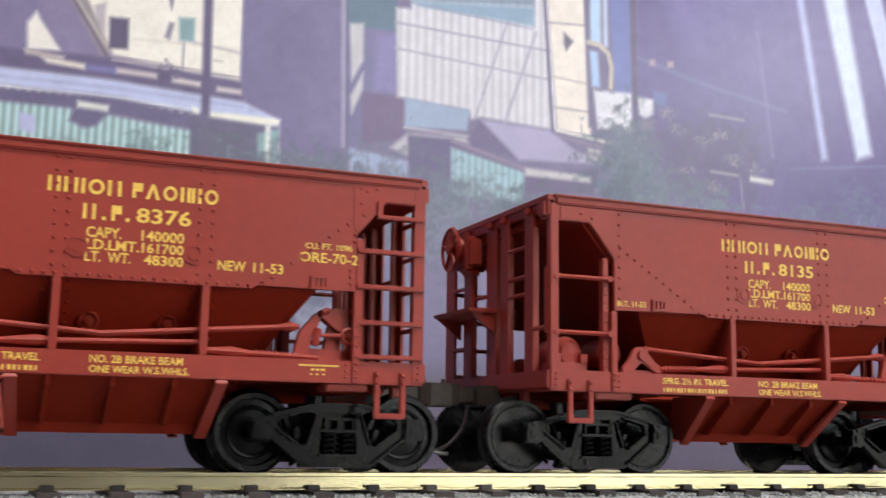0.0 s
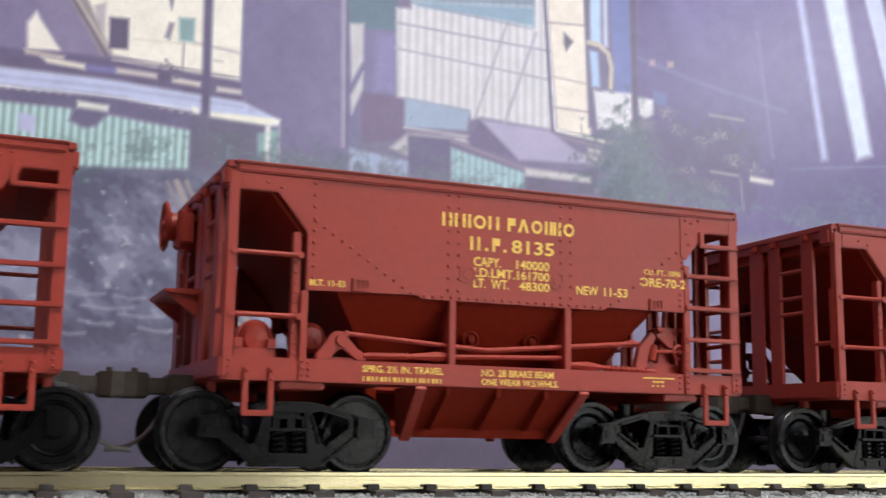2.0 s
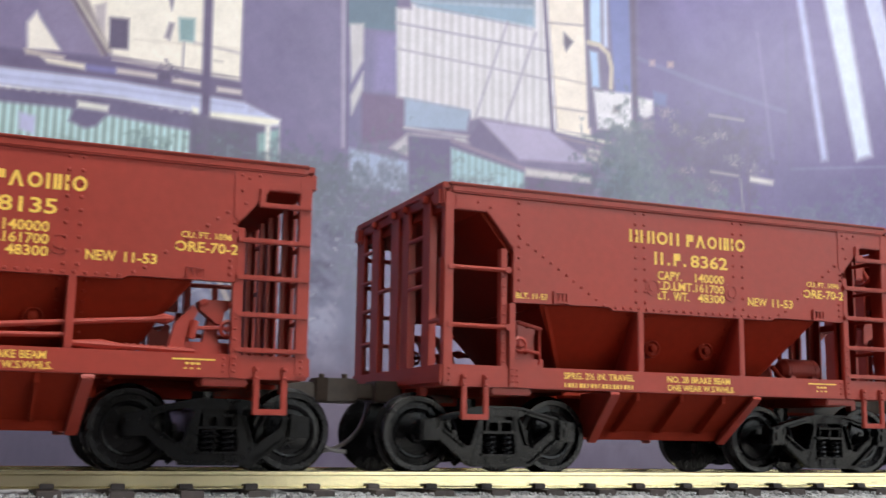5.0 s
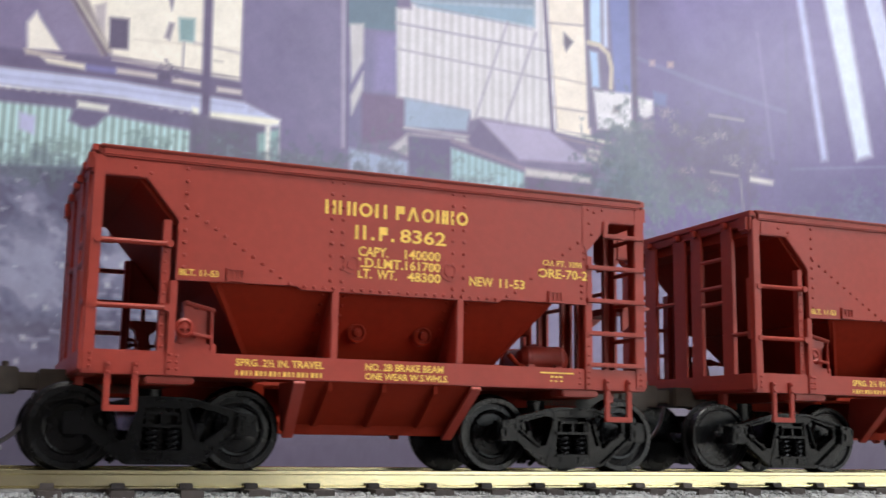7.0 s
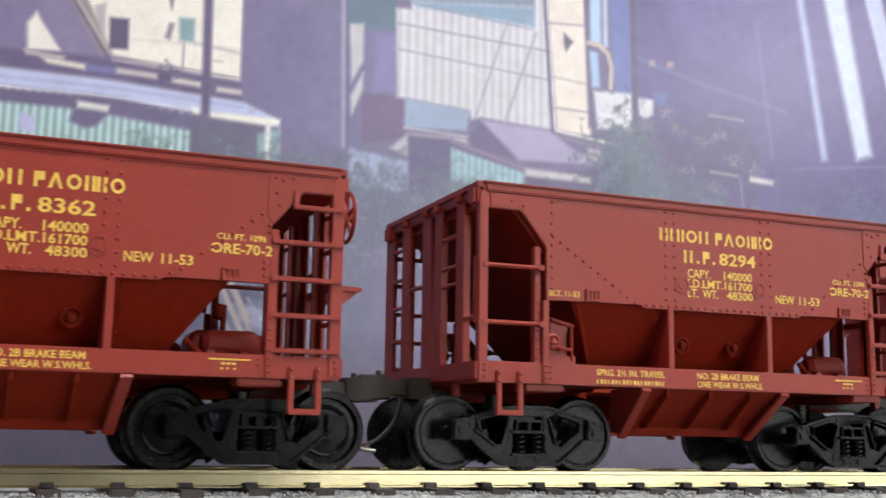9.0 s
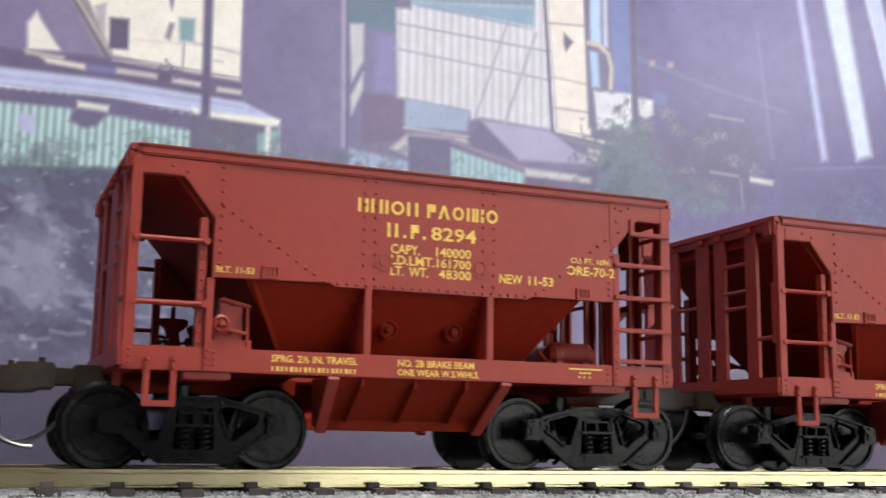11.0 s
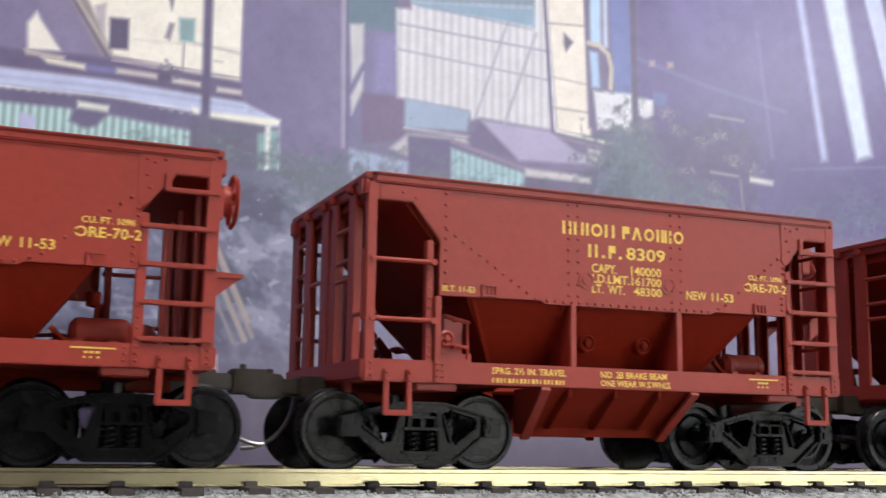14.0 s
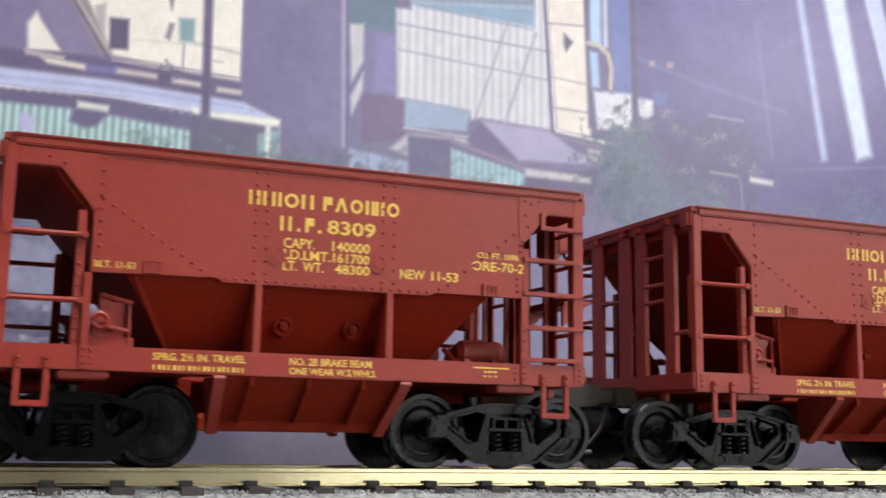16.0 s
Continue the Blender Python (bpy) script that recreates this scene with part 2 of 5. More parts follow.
def text_mesh(words):
    if words not in TEXTS:
        cu = bpy.data.curves.new("lettering", "FONT")
        cu.body, cu.resolution_u, cu.offset = words, 2, 0.02
        ob = new("lettering", cu)
        me = bpy.data.meshes.new_from_object(ob.evaluated_get(bpy.context.evaluated_depsgraph_get()))
        bpy.data.objects.remove(ob)
        TEXTS[words] = np.array([v.co[:2] for v in me.vertices]), [tuple(p.vertices) for p in me.polygons]
        bpy.data.meshes.remove(me)
    return TEXTS[words]


def lettering(parent, words, x0, x1, z0, z1, side, y=17.54):
    """Words between x0 and x1, z0 and z1 on the car's side; side -1 or 1."""
    v, f = text_mesh(words)
    lo, hi = v.min(0), v.max(0)
    s = Shape()
    s.add([((x0 + (p[0] - lo[0]) / (hi[0] - lo[0]) * (x1 - x0)) * -side, y * side, z0 + (p[1] - lo[1]) / (hi[1] - lo[1]) * (z1 - z0)) for p in v], f)
    return part("lettering", s, YELLOW, parent, "yellow stencilled lettering")


def plain_marks(parent, spans, z0, z1, side, stroke=0.0, y=17.54, name="mark"):
    """Plain yellow shapes in place of a name; spans of (x0, x1). With a stroke, wide ones are hollow."""
    for a, b in spans:
        s = Shape()
        if stroke and b - a > 2.5 * stroke:
            for p, q, r, t in ((a, a + stroke, z0, z1), (b - stroke, b, z0, z1), (a + stroke, b - stroke, z0, z0 + stroke), (a + stroke, b - stroke, z1 - stroke, z1)):
                s.add([(p * -side, y * side, r), (q * -side, y * side, r), (q * -side, y * side, t), (p * -side, y * side, t)], [(0, 1, 2, 3)])
        else:
            s.add([(p * -side, y * side, q) for p, q in ((a, z0), (b, z0), (b, z1), (a, z1))], [(0, 1, 2, 3)])
        part(name, s, YELLOW, parent, "plain yellow painted mark")


def name_shapes(parent, kinds, x, z0, z1, side, stroke=0.4, y=17.54):
    """A row of plain bars, rings and wedges in place of a company name."""
    for kind, w in kinds:
        if kind == "gap":
            x += w
            continue
        q, mid, h = stroke, (z0 + z1) / 2, z1 - z0
        if kind == "bar":
            flats = [[(x, z0), (x + w, z0), (x + w, z1), (x, z1)]]
        elif kind == "bars":
            flats = [[(x, z0), (x + q, z0), (x + q, z1), (x, z1)], [(x + w - q, z0), (x + w, z0), (x + w, z1), (x + w - q, z1)]]
        elif kind == "box":
            flats = [[(x, z0), (x + q, z0), (x + q, z1), (x, z1)], [(x + q, mid - 0.1), (x + w, mid - 0.1), (x + w, z1), (x + q, z1)]]
        elif kind == "wedge":
            flats = [[(x, z0), (x + q, z0), (x + w / 2 + q / 2, z1), (x + w / 2 - q / 2, z1)], [(x + w - q, z0), (x + w, z0), (x + w / 2 + q / 2, z1), (x + w / 2 - q / 2, z1 - 0.01)]]
        else:
            flats = []
            for i in range(16):
                a, b = 2 * math.pi * i / 16, 2 * math.pi * (i + 1) / 16
                ring = lambda t, k: (x + w / 2 + (w / 2 - k) * math.cos(t), mid + (h / 2 - k) * math.sin(t))
                flats.append([ring(a, 0), ring(b, 0), ring(b, q * 0.9), ring(a, q * 0.9)])
        s = Shape()
        for f in flats:
            s.add([(a * -side, y * side, b) for a, b in f], [tuple(range(4))])
        part("mark", s, YELLOW, parent, "plain yellow painted mark")
        x += w + 0.36


# ---- ore cars ----
BODY_RISE = 1.05


def ore_car():
    Shape.rise = BODY_RISE
    car = thing("ore_car", "red model railway ore hopper car with yellow lettering", "ore car", "ore cars of the train")
    for side in (-1, 1):
        def Y(d):  # d inwards from the side's face
            return side * (17.5 - d)
        X = lambda x: -x * side  # x as seen by someone facing this side
        # side sheet with its cut-away corners
        sheet = part("side_sheet", Shape().prism([(X(a), b) for a, b in ((-35.6, 34.2), (-35.6, 31.5), (-30.3, 31.5), (-29.9, 31.1), (-26.4, 27), (-26.4, 20.55), (-12.2, 20.75), (-11.6, 20.35), (14.4, 20.35), (15, 20.75), (27.2, 20.75), (27.2, 27.6), (27.7, 27.9), (30.9, 31.5), (34.8, 31.5), (34.8, 30.2), (35.6, 30.2), (35.6, 34.2))], Y(0), Y(0.7)), RED, car, bevel=0.06)
        # overlapping corner plates
        part("corner_plate", Shape().prism([(X(a), b) for a, b in ((-34.6, 33.4), (-34.6, 31.6), (-30.2, 31.6), (-26.5, 27.3), (-26.1, 27.3), (-26.1, 33.4))], Y(-0.12), Y(0)), RED, sheet, bevel=0.05)
        part("corner_plate", Shape().prism([(X(a), b) for a, b in ((26.6, 33.6), (26.6, 28.3), (27.2, 27.7), (27.7, 28.0), (30.8, 31.6), (34.7, 31.6), (34.7, 33.6))], Y(-0.12), Y(0)), RED, sheet, bevel=0.05)
        rivets = Shape()
        row = lambda x0, z0, x1, z1, n: [rivets.dome(X(x0 + (x1 - x0) * i / (n - 1)), Y(0), z0 + (z1 - z0) * i / (n - 1), 0.23, side) for i in range(n)]
        for x in (-8.0, -6.6, 8.0, 9.5):
            row(x, 33.2, x, 21.6, 9)
        row(-25.4, 28.6, -13, 20.9, 12)
        row(26, 28.6, 19.1, 23.6, 7)
        row(16.8, 21.75, 15.6, 21.2, 2)
        row(-11.2, 20.75, 14, 20.75, 22)
        row(-25.6, 33, -25.6, 22, 9)
        row(26.9, 27.4, 26.9, 26.6, 2)
        row(26.5, 23.2, 26.5, 21.6, 3)
        for x, z in ((-31.5, 32.6), (-29.8, 32.1), (28.4, 32.7), (29.6, 33.1), (28, 29.8), (27.6, 31.2), (27.5, 33)):
            rivets.dome(X(x), Y(-0.12), z, 0.2, side)
        tagged(part("rivets", rivets, RED, sheet, smooth=True), kind="stuff")
        for x in (-5.4, 7.4):
            part("round_boss", Shape().lathe([(1.15, 0), (1.15, side * 0.12), (0.85, side * 0.12), (0.85, side * 0.02), (0.6, side * 0.02), (0.6, side * 0.14), (0.01, side * 0.14)], (X(x), Y(0), 23.7), n=20), RED, sheet)
        for x in (-19.6, 22.5):
            b = Shape().box(*sorted((X(x - 1.0), X(x + 1.0))), *sorted((Y(-0.15), Y(0.05))), 20.8, 22.2)
            for a, c, z0, z1 in ((-1.05, 1.05, 20.75, 21.05), (-1.05, 1.05, 22.0, 22.25), (-1.05, -0.8, 21.05, 22.0), (0.8, 1.05, 21.05, 22.0), (-0.35, -0.1, 21.05, 22.0), (0.25, 0.5, 21.05, 22.0)):
                b.box(*sorted((X(x + a), X(x + c))), *sorted((Y(-0.36), Y(0.0))), z0, z1)
            part("placard_bracket", b, RED, sheet, bevel=0.04)
        # side sill
        sill = part("side_sill", Shape().box(-36.1, 36.1, min(Y(0), Y(1.2)), max(Y(0), Y(1.2)), 10.15, 12.75).box(-36.1, 36.1, min(Y(1.2), Y(3)), max(Y(1.2), Y(3)), 12.35, 12.75), RED, car, bevel=0.1)
        # corner posts, ladder stiles and stakes
        for x0, x1, z0, z1, d in ((-36.1, -34.85, 10.5, 33.6, -0.15), (34.6, 36.1, 10.5, 33.6, -0.15)):
            part("corner_post", Shape().box(min(X(x0), X(x1)), max(X(x0), X(x1)), *sorted((Y(d), Y(1.0))), z0, z1) if x0 < 0 else Shape().prism([(X(a), Y(b)) for a, b in ((x0, d), (x1, d), (x1, 3.4), (x1 - 0.45, 3.4), (x1 - 0.45, 1.0), (x0, 1.0))], z0, z1, "z"), RED, car, bevel=0.1)
        for x0, x1, z1, zs in ((-28.0, -26.15, 27.2, 20.45), (26.9, 28.1, 27.0, 20.7)):
            k = 1 if x0 < 0 else -1
            stake = part("stake", Shape().box(*sorted((X(x0 + 0.95 if k > 0 else x0), X(x1 if k > 0 else x1 - 0.3))), *sorted((Y(-0.3), Y(0.5))), 10.25, zs), RED, car, bevel=0.1)
            part("stake_flange", Shape().box(*sorted((X(x0 if k > 0 else x0 + 0.3), X(x0 + 0.85 if k > 0 else x1))), *sorted((Y(0.3 if k > 0 else -0.05), Y(1.5))), 12.7, z1).box(*sorted((X(x0 + 0.7 if k > 0 else x0 + 0.3), X(x0 + 1.0 if k > 0 else x1 - 0.6))), *sorted((Y(0.5), Y(2.2))), 12.7, z1), RED, stake, bevel=0.08)
            rv = Shape()
            for n in range(11 if k > 0 else 4):
                rv.dome(X(x0 + 0.42 if k > 0 else x0 + 0.5), Y(0.3 if k > 0 else -0.3), 13.3 + n * 1.15, 0.19, side)
            for n in range(3):
                rv.dome(X(x0 + 1.4 if k > 0 else x0 + 0.5), Y(-0.3), 10.9 + n * 0.75, 0.19, side)
            tagged(part("rivets", rv, RED, stake, smooth=True), kind="stuff")
        for x in (-7.3, 9.1):
            rib = part("rib", Shape().prism([(Y(0.0), 20.6), (Y(0.0), 12.7), (Y(1.2), 12.7), (Y(6.6), 12.7), (Y(1.2), 20.6)], X(x) - 0.45, X(x) + 0.45, "x"), RED, car, bevel=0.1)
        # grab rungs on the open corner and the ladder on the other
        for z in (24.45, 17.45):
            rg = Shape().rod((X(-35.3), Y(0.1), z), (X(-26.9), Y(0.1), z), 0.3)
            for x in (-35.2, -27.2):
                rg.rod((X(x), Y(-0.35), z), (X(x), Y(0.4), z), 0.42)
            part("grab_rung", rg, RED, car, smooth=True)
        for z in (29.75, 25.6, 21.4, 17.25, 13.3):
            x0 = 29.6 if z > 28 else 27.2
            rg = Shape().box(*sorted((X(x0), X(36.0))), *sorted((Y(-0.45), Y(0.45))), z - 0.28, z + 0.28)
            if z > 28:
                rg.box(*sorted((X(29.6), X(30.4))), *sorted((Y(-0.45), Y(0.2))), z - 0.28, z + 1.9)
            part("ladder_rung", rg, RED, car, bevel=0.12)
        # sill steps
        for x0, x1 in ((-33.7, -29.9), (29.7, 33.8)):
            sp = Shape()
            for x in (x0, x1):
                k = 0.4 if x == x0 else -0.4
                sp.box(X(x + k) - 0.36, X(x + k) + 0.36, *sorted((Y(-0.5), Y(0.0))), 6.4, 11.6)
            sp.box(*sorted((X(x0 + 0.05), X(x1 - 0.05))), *sorted((Y(-0.52), Y(0.1))), 6.25, 6.9)
            step = part("sill_step", sp, RED, car, bevel=0.1)
            rv = Shape()
            for x in (x0 + 0.4, x1 - 0.4):
                rv.dome(X(x), Y(-0.5), 11.2, 0.22, side)
                rv.dome(X(x), Y(-0.5), 10.3, 0.22, side)
            tagged(part("rivets", rv, RED, step, smooth=True), kind="stuff")
        rv = Shape()
        for x in (-35.3, -25.8, 26.2, 35.4):
            for z in (10.9, 11.6, 12.3):
                rv.dome(X(x), Y(-0.15 if abs(x) > 30 else 0), z, 0.19, side)
        tagged(part("rivets", rv, RED, sill, smooth=True), kind="stuff")
        for x0, x1 in ((-29.2, -23.6), (23.8, 29.2)):
            part("bolster_plate", Shape().box(*sorted((X(x0), X(x1))), *sorted((Y(0.3), Y(4))), 9.3, 10.14), RED, car, bevel=0.2)
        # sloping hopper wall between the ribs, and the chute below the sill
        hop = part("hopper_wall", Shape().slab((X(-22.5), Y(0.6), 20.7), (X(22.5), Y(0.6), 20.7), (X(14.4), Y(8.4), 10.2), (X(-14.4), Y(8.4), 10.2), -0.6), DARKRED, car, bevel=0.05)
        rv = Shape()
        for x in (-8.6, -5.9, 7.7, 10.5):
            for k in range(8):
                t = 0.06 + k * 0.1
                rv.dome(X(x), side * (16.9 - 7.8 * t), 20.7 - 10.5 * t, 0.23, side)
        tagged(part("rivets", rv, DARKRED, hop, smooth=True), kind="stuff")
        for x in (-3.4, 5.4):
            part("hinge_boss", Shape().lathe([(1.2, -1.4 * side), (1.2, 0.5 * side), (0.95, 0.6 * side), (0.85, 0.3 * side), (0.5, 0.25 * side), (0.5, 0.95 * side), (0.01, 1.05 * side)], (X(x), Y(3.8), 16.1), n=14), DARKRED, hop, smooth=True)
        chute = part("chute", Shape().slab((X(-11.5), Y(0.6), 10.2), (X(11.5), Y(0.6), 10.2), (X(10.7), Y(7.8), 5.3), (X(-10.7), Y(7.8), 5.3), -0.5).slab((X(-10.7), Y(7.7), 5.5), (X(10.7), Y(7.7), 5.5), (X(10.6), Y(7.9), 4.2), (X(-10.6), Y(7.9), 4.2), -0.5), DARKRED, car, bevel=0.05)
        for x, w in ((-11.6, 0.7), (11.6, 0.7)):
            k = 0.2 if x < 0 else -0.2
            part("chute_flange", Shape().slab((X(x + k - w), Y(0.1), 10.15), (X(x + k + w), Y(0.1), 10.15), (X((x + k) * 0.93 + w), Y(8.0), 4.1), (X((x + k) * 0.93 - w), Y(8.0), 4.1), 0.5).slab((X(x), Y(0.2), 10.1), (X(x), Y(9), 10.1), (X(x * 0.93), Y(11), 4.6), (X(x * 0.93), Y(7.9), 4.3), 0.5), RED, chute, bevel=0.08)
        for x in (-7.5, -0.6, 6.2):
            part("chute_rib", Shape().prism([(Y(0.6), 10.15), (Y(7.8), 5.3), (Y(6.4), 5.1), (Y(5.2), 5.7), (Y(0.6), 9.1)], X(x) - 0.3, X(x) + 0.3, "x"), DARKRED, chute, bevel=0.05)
        # marks and lettering
        for w, x0, x1, z0, z1 in (("CAPY.", -4.55, -0.7, 24.75, 25.95), ("140000", 1.5, 6.3, 24.75, 25.95), ("LD.LMT.", -4.5, 1.3, 23.45, 24.6), ("161700", 1.6, 6.3, 23.45, 24.6), ("LT.", -4.55, -2.8, 22.15, 23.3), ("WT.", -2.1, 0.45, 22.15, 23.3), ("48300", 1.9, 6.35, 22.15, 23.3), ("NEW", 10.3, 13.6, 22.15, 23.3), ("11-53", 14.5, 18.1, 22.15, 23.3), ("CU. FT. 1096", 20.7, 26.6, 25.35, 26.1), ("ORE-70-2", 20.0, 27.4, 23.8, 25.0), ("BLT. 11-53", -26.0, -21.5, 21.1, 21.85)):
            lettering(sheet, w, x0, x1, z0, z1, side)
        for w, x0, x1, z0, z1 in (("SPRG. 2\u00bd IN. TRAVEL", -19.05, -8.5, 11.45, 12.3), ("NO. 2B BRAKE BEAM", -3.3, 6.9, 11.5, 12.35), ("ONE WEAR W.S.WHLS.", -3.3, 7.6, 10.45, 11.25)):
            lettering(sill, w, x0, x1, z0, z1, side)
        plain_marks(sill, [(-19.0 + i * 0.56, -19.0 + i * 0.56 + (0.2, 0.36, 0.28)[i % 3]) for i in range(19)], 10.45, 11.0, side)
        plain_marks(sill, [(20.4, 25.3)], 12.0, 12.18, side)
        plain_marks(sill, [(21.9, 22.3), (22.5, 22.9), (23.1, 23.6)], 11.5, 11.75, side)
        plain_marks(sill, [(21.8, 22.1), (22.5, 22.8), (23.3, 23.6)], 11.0, 11.2, side)
        name_shapes(sheet, (("bars", 1.35), ("bars", 1.5), ("bar", 0.4), ("ring", 1.75), ("bars", 1.5), ("gap", 0.85), ("box", 1.15), ("wedge", 1.6), ("ring", 1.6), ("bar", 0.4), ("bars", 0.9), ("bar", 0.4), ("ring", 1.6)), -8.95, 29.4, 31.1, side)
        name_shapes(sheet, (("bars", 1.4),), -5.05, 26.7, 28.4, side)
        name_shapes(sheet, (("box", 1.1),), -1.95, 26.7, 28.4, side)
        plain_marks(sheet, [(-2.95, -2.55), (-0.35, 0.05)], 26.7, 27.1, side)
    # rim round the open top
    rim = Shape()
    for s in (-1, 1):
        rim.prism([(s * 18.0, 34.5), (s * 18.0, 34.8), (s * 16.5, 34.85), (s * 16.5, 34.45), (s * 17.5, 34.42)], -35.6, 35.6, "x")
        rim.prism([(s * 17.25, 33.4), (s * 17.6, 33.45), (s * 17.82, 33.65), (s * 17.82, 34.46), (s * 17.25, 34.46)], -35.2, 35.2, "x")
        rim.box(*sorted((s * 36.4, s * 35.0)), -17.5, 17.5, 34.0, 34.8)
        rim.box(*sorted((s * 36.1, s * 35.3)), -16.7, 16.7, 32.9, 34.0)
    part("top_rim", rim, RED, car, bevel=0.12)
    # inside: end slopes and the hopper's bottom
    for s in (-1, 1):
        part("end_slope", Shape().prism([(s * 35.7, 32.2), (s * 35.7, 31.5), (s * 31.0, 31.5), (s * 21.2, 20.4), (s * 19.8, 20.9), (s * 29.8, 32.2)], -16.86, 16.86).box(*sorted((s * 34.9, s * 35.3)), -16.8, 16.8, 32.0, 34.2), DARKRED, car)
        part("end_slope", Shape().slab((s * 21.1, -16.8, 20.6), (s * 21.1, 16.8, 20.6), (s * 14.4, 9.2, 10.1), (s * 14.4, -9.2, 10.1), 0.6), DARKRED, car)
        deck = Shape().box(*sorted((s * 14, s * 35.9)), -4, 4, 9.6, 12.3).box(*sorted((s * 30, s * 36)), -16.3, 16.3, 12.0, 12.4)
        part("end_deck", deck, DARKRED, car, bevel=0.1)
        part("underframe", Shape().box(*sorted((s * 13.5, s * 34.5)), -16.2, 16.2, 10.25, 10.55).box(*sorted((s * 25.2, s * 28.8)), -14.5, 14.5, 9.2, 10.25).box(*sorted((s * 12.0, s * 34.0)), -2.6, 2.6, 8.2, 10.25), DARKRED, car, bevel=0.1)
        part("end_sill", Shape().box(*sorted((s * 35.2, s * 36.5)), -17.4, 17.4, 10.5, 12.7).box(*sorted((s * 34, s * 36.3)), -17.4, 17.4, 10.2, 10.5), RED, car, bevel=0.12)
        for y, w, z0, z1, d in ((-11.5, 1.3, 12.7, 33.4, 0), (-3.85, 1.35, 12.7, 33.4, 0), (0.7, 1.65, 12.7, 33.4, 0.1), (8.75, 1.6, 12.7, 33.4, 0), (-16.6, 0.45, 17.3, 25.6, -0.1)):
            y = -s * y
            post = Shape().box(*sorted((s * (36.2 - d), s * 35.75)), y - w, y + w, z0, z1)
            if w > 0.5:
                post.box(*sorted((s * 35.8, s * 34.8)), y - 0.4, y + 0.4, z0, 31.5)
            part("end_post", post, RED, car, bevel=0.08)
        for y0, y1, zs in ((-10.3, -5.1, (29.0, 25.1, 22.8)), (-16.7, -12.7, (18.1,)), (10.2, 14.6, (30.0, 25.7, 21.65, 16.95)), (2.2, 7.3, (23.8,))):
            for z in zs:
                part("end_rung", Shape().rod((s * 35.95, -s * (y0 - 0.3), z), (s * 35.95, -s * (y1 + 0.3), z), 0.3), RED, car, smooth=True)
        bolts = Shape()
        for y in (-11.5 * -s, -3.85 * -s, 0.7 * -s, 8.75 * -s):
            bolts.box(*sorted((s * 36.9, s * 36.0)), y - 0.6, y + 0.6, 33.0, 33.9)
        part("post_cap", bolts, RED, car, bevel=0.15)
        for y in (-1, 1):
            part("corner_cap", Shape().box(*sorted((s * 36.75, s * 35.6)), *sorted((y * 17.4, y * 14.9)), 31.8, 34.3), RED, car, bevel=0.4)
        for y in (-9, 9):
            part("end_lug", Shape().box(*sorted((s * 35.0, s * 36.0)), y - 0.6, y + 0.6, 8.6, 10.3), RED, car, bevel=0.1)
        # coupler
        cp = part("coupler", Shape().box(*sorted((s * 28, s * 39.6)), -2.6, 2.6, 8.4, 11.2), COUPLER, car, "dark brown plastic coupler", bevel=0.2)
        part("shank", Shape().box(*sorted((s * 39.4, s * 42.2)), -1.3, 1.3, 8.8, 10.8), COUPLER, cp, bevel=0.2)
        part("knuckle", Shape().prism([(s * 41.8, -1.6), (s * 41.8, 1.6), (s * 44.2, 2.2), (s * 46.6, 1.9), (s * 46.6, 1.0), (s * 44.6, 0.5), (s * 44.2, -0.7), (s * 45.6, -1.4), (s * 45.4, -2.2), (s * 43.4, -2.4)], 8.3, 11.4, "z"), COUPLER, cp, bevel=0.25)
        part("pin", Shape().rod((s * 43.4, 0.7, 11.3), (s * 43.4, 0.7, 12.0), 0.4), COUPLER, cp)
        pts = [(s * (39.8 + 6.4 * (1 - math.cos(a))), -s * 0.9 * a, 8.5 - 6.3 * math.sin(a)) for a in (0.1 * i for i in range(17))]
        part("hose_wire", Shape().wire(pts, 0.27), STEEL, cp, "curved bare steel wire", smooth=True)
    # brake wheel, gear box and step on the end that carries them
    bw = part("brake_wheel", Shape().lathe([(3.1, -0.3), (3.4, 0), (3.1, 0.3), (2.8, 0), (3.1, -0.3)], (-39.5, 8.0, 30.9), "x", 28), RED, car, smooth=True)
    spokes = Shape().rod((-38.2, 8.0, 30.9), (-40.0, 8.0, 30.9), 0.7, 12)
    for i in range(5):
        a = 2 * math.pi * i / 5 + 0.3
        spokes.rod((-39.5, 8.0, 30.9), (-39.5, 8.0 + 3.0 * math.cos(a), 30.9 + 3.0 * math.sin(a)), 0.26, 6)
    part("spokes", spokes, RED, bw)
    part("gear_box", Shape().box(-38.0, -36.2, 3.6, 10.4, 28.2, 32.2).lathe([(0.01, -0.9), (1.9, -0.9), (1.9, 0.4), (0.01, 0.5)], (-38.2, 8.0, 30.9), "x", 16).prism([(-36.2, 26.8), (-36.2, 28.6), (-37.8, 28.6)], 4.4, 9.6).rod((-37.4, 5.4, 27.6), (-37.4, 5.4, 32.6), 0.9, 12), RED, car, bevel=0.25)
    step = part("brake_step", Shape().prism([(-36.2, 21.0), (-40.4, 21.2), (-40.6, 21.7), (-36.2, 21.9)], -1.2, 12.0), RED, car, "slatted foot board", bevel=0.12)
    for y in (-0.9, 11.1):
        part("bracket", Shape().prism([(-36.2, 18.2), (-36.2, 21.05), (-40.2, 21.25)], y, y + 0.6), RED, step, bevel=0.1)
    part("brake_chain_rod", Shape().rod((-36.9, 5.4, 28.2), (-36.9, 5.4, 12.8), 0.28), RED, car)
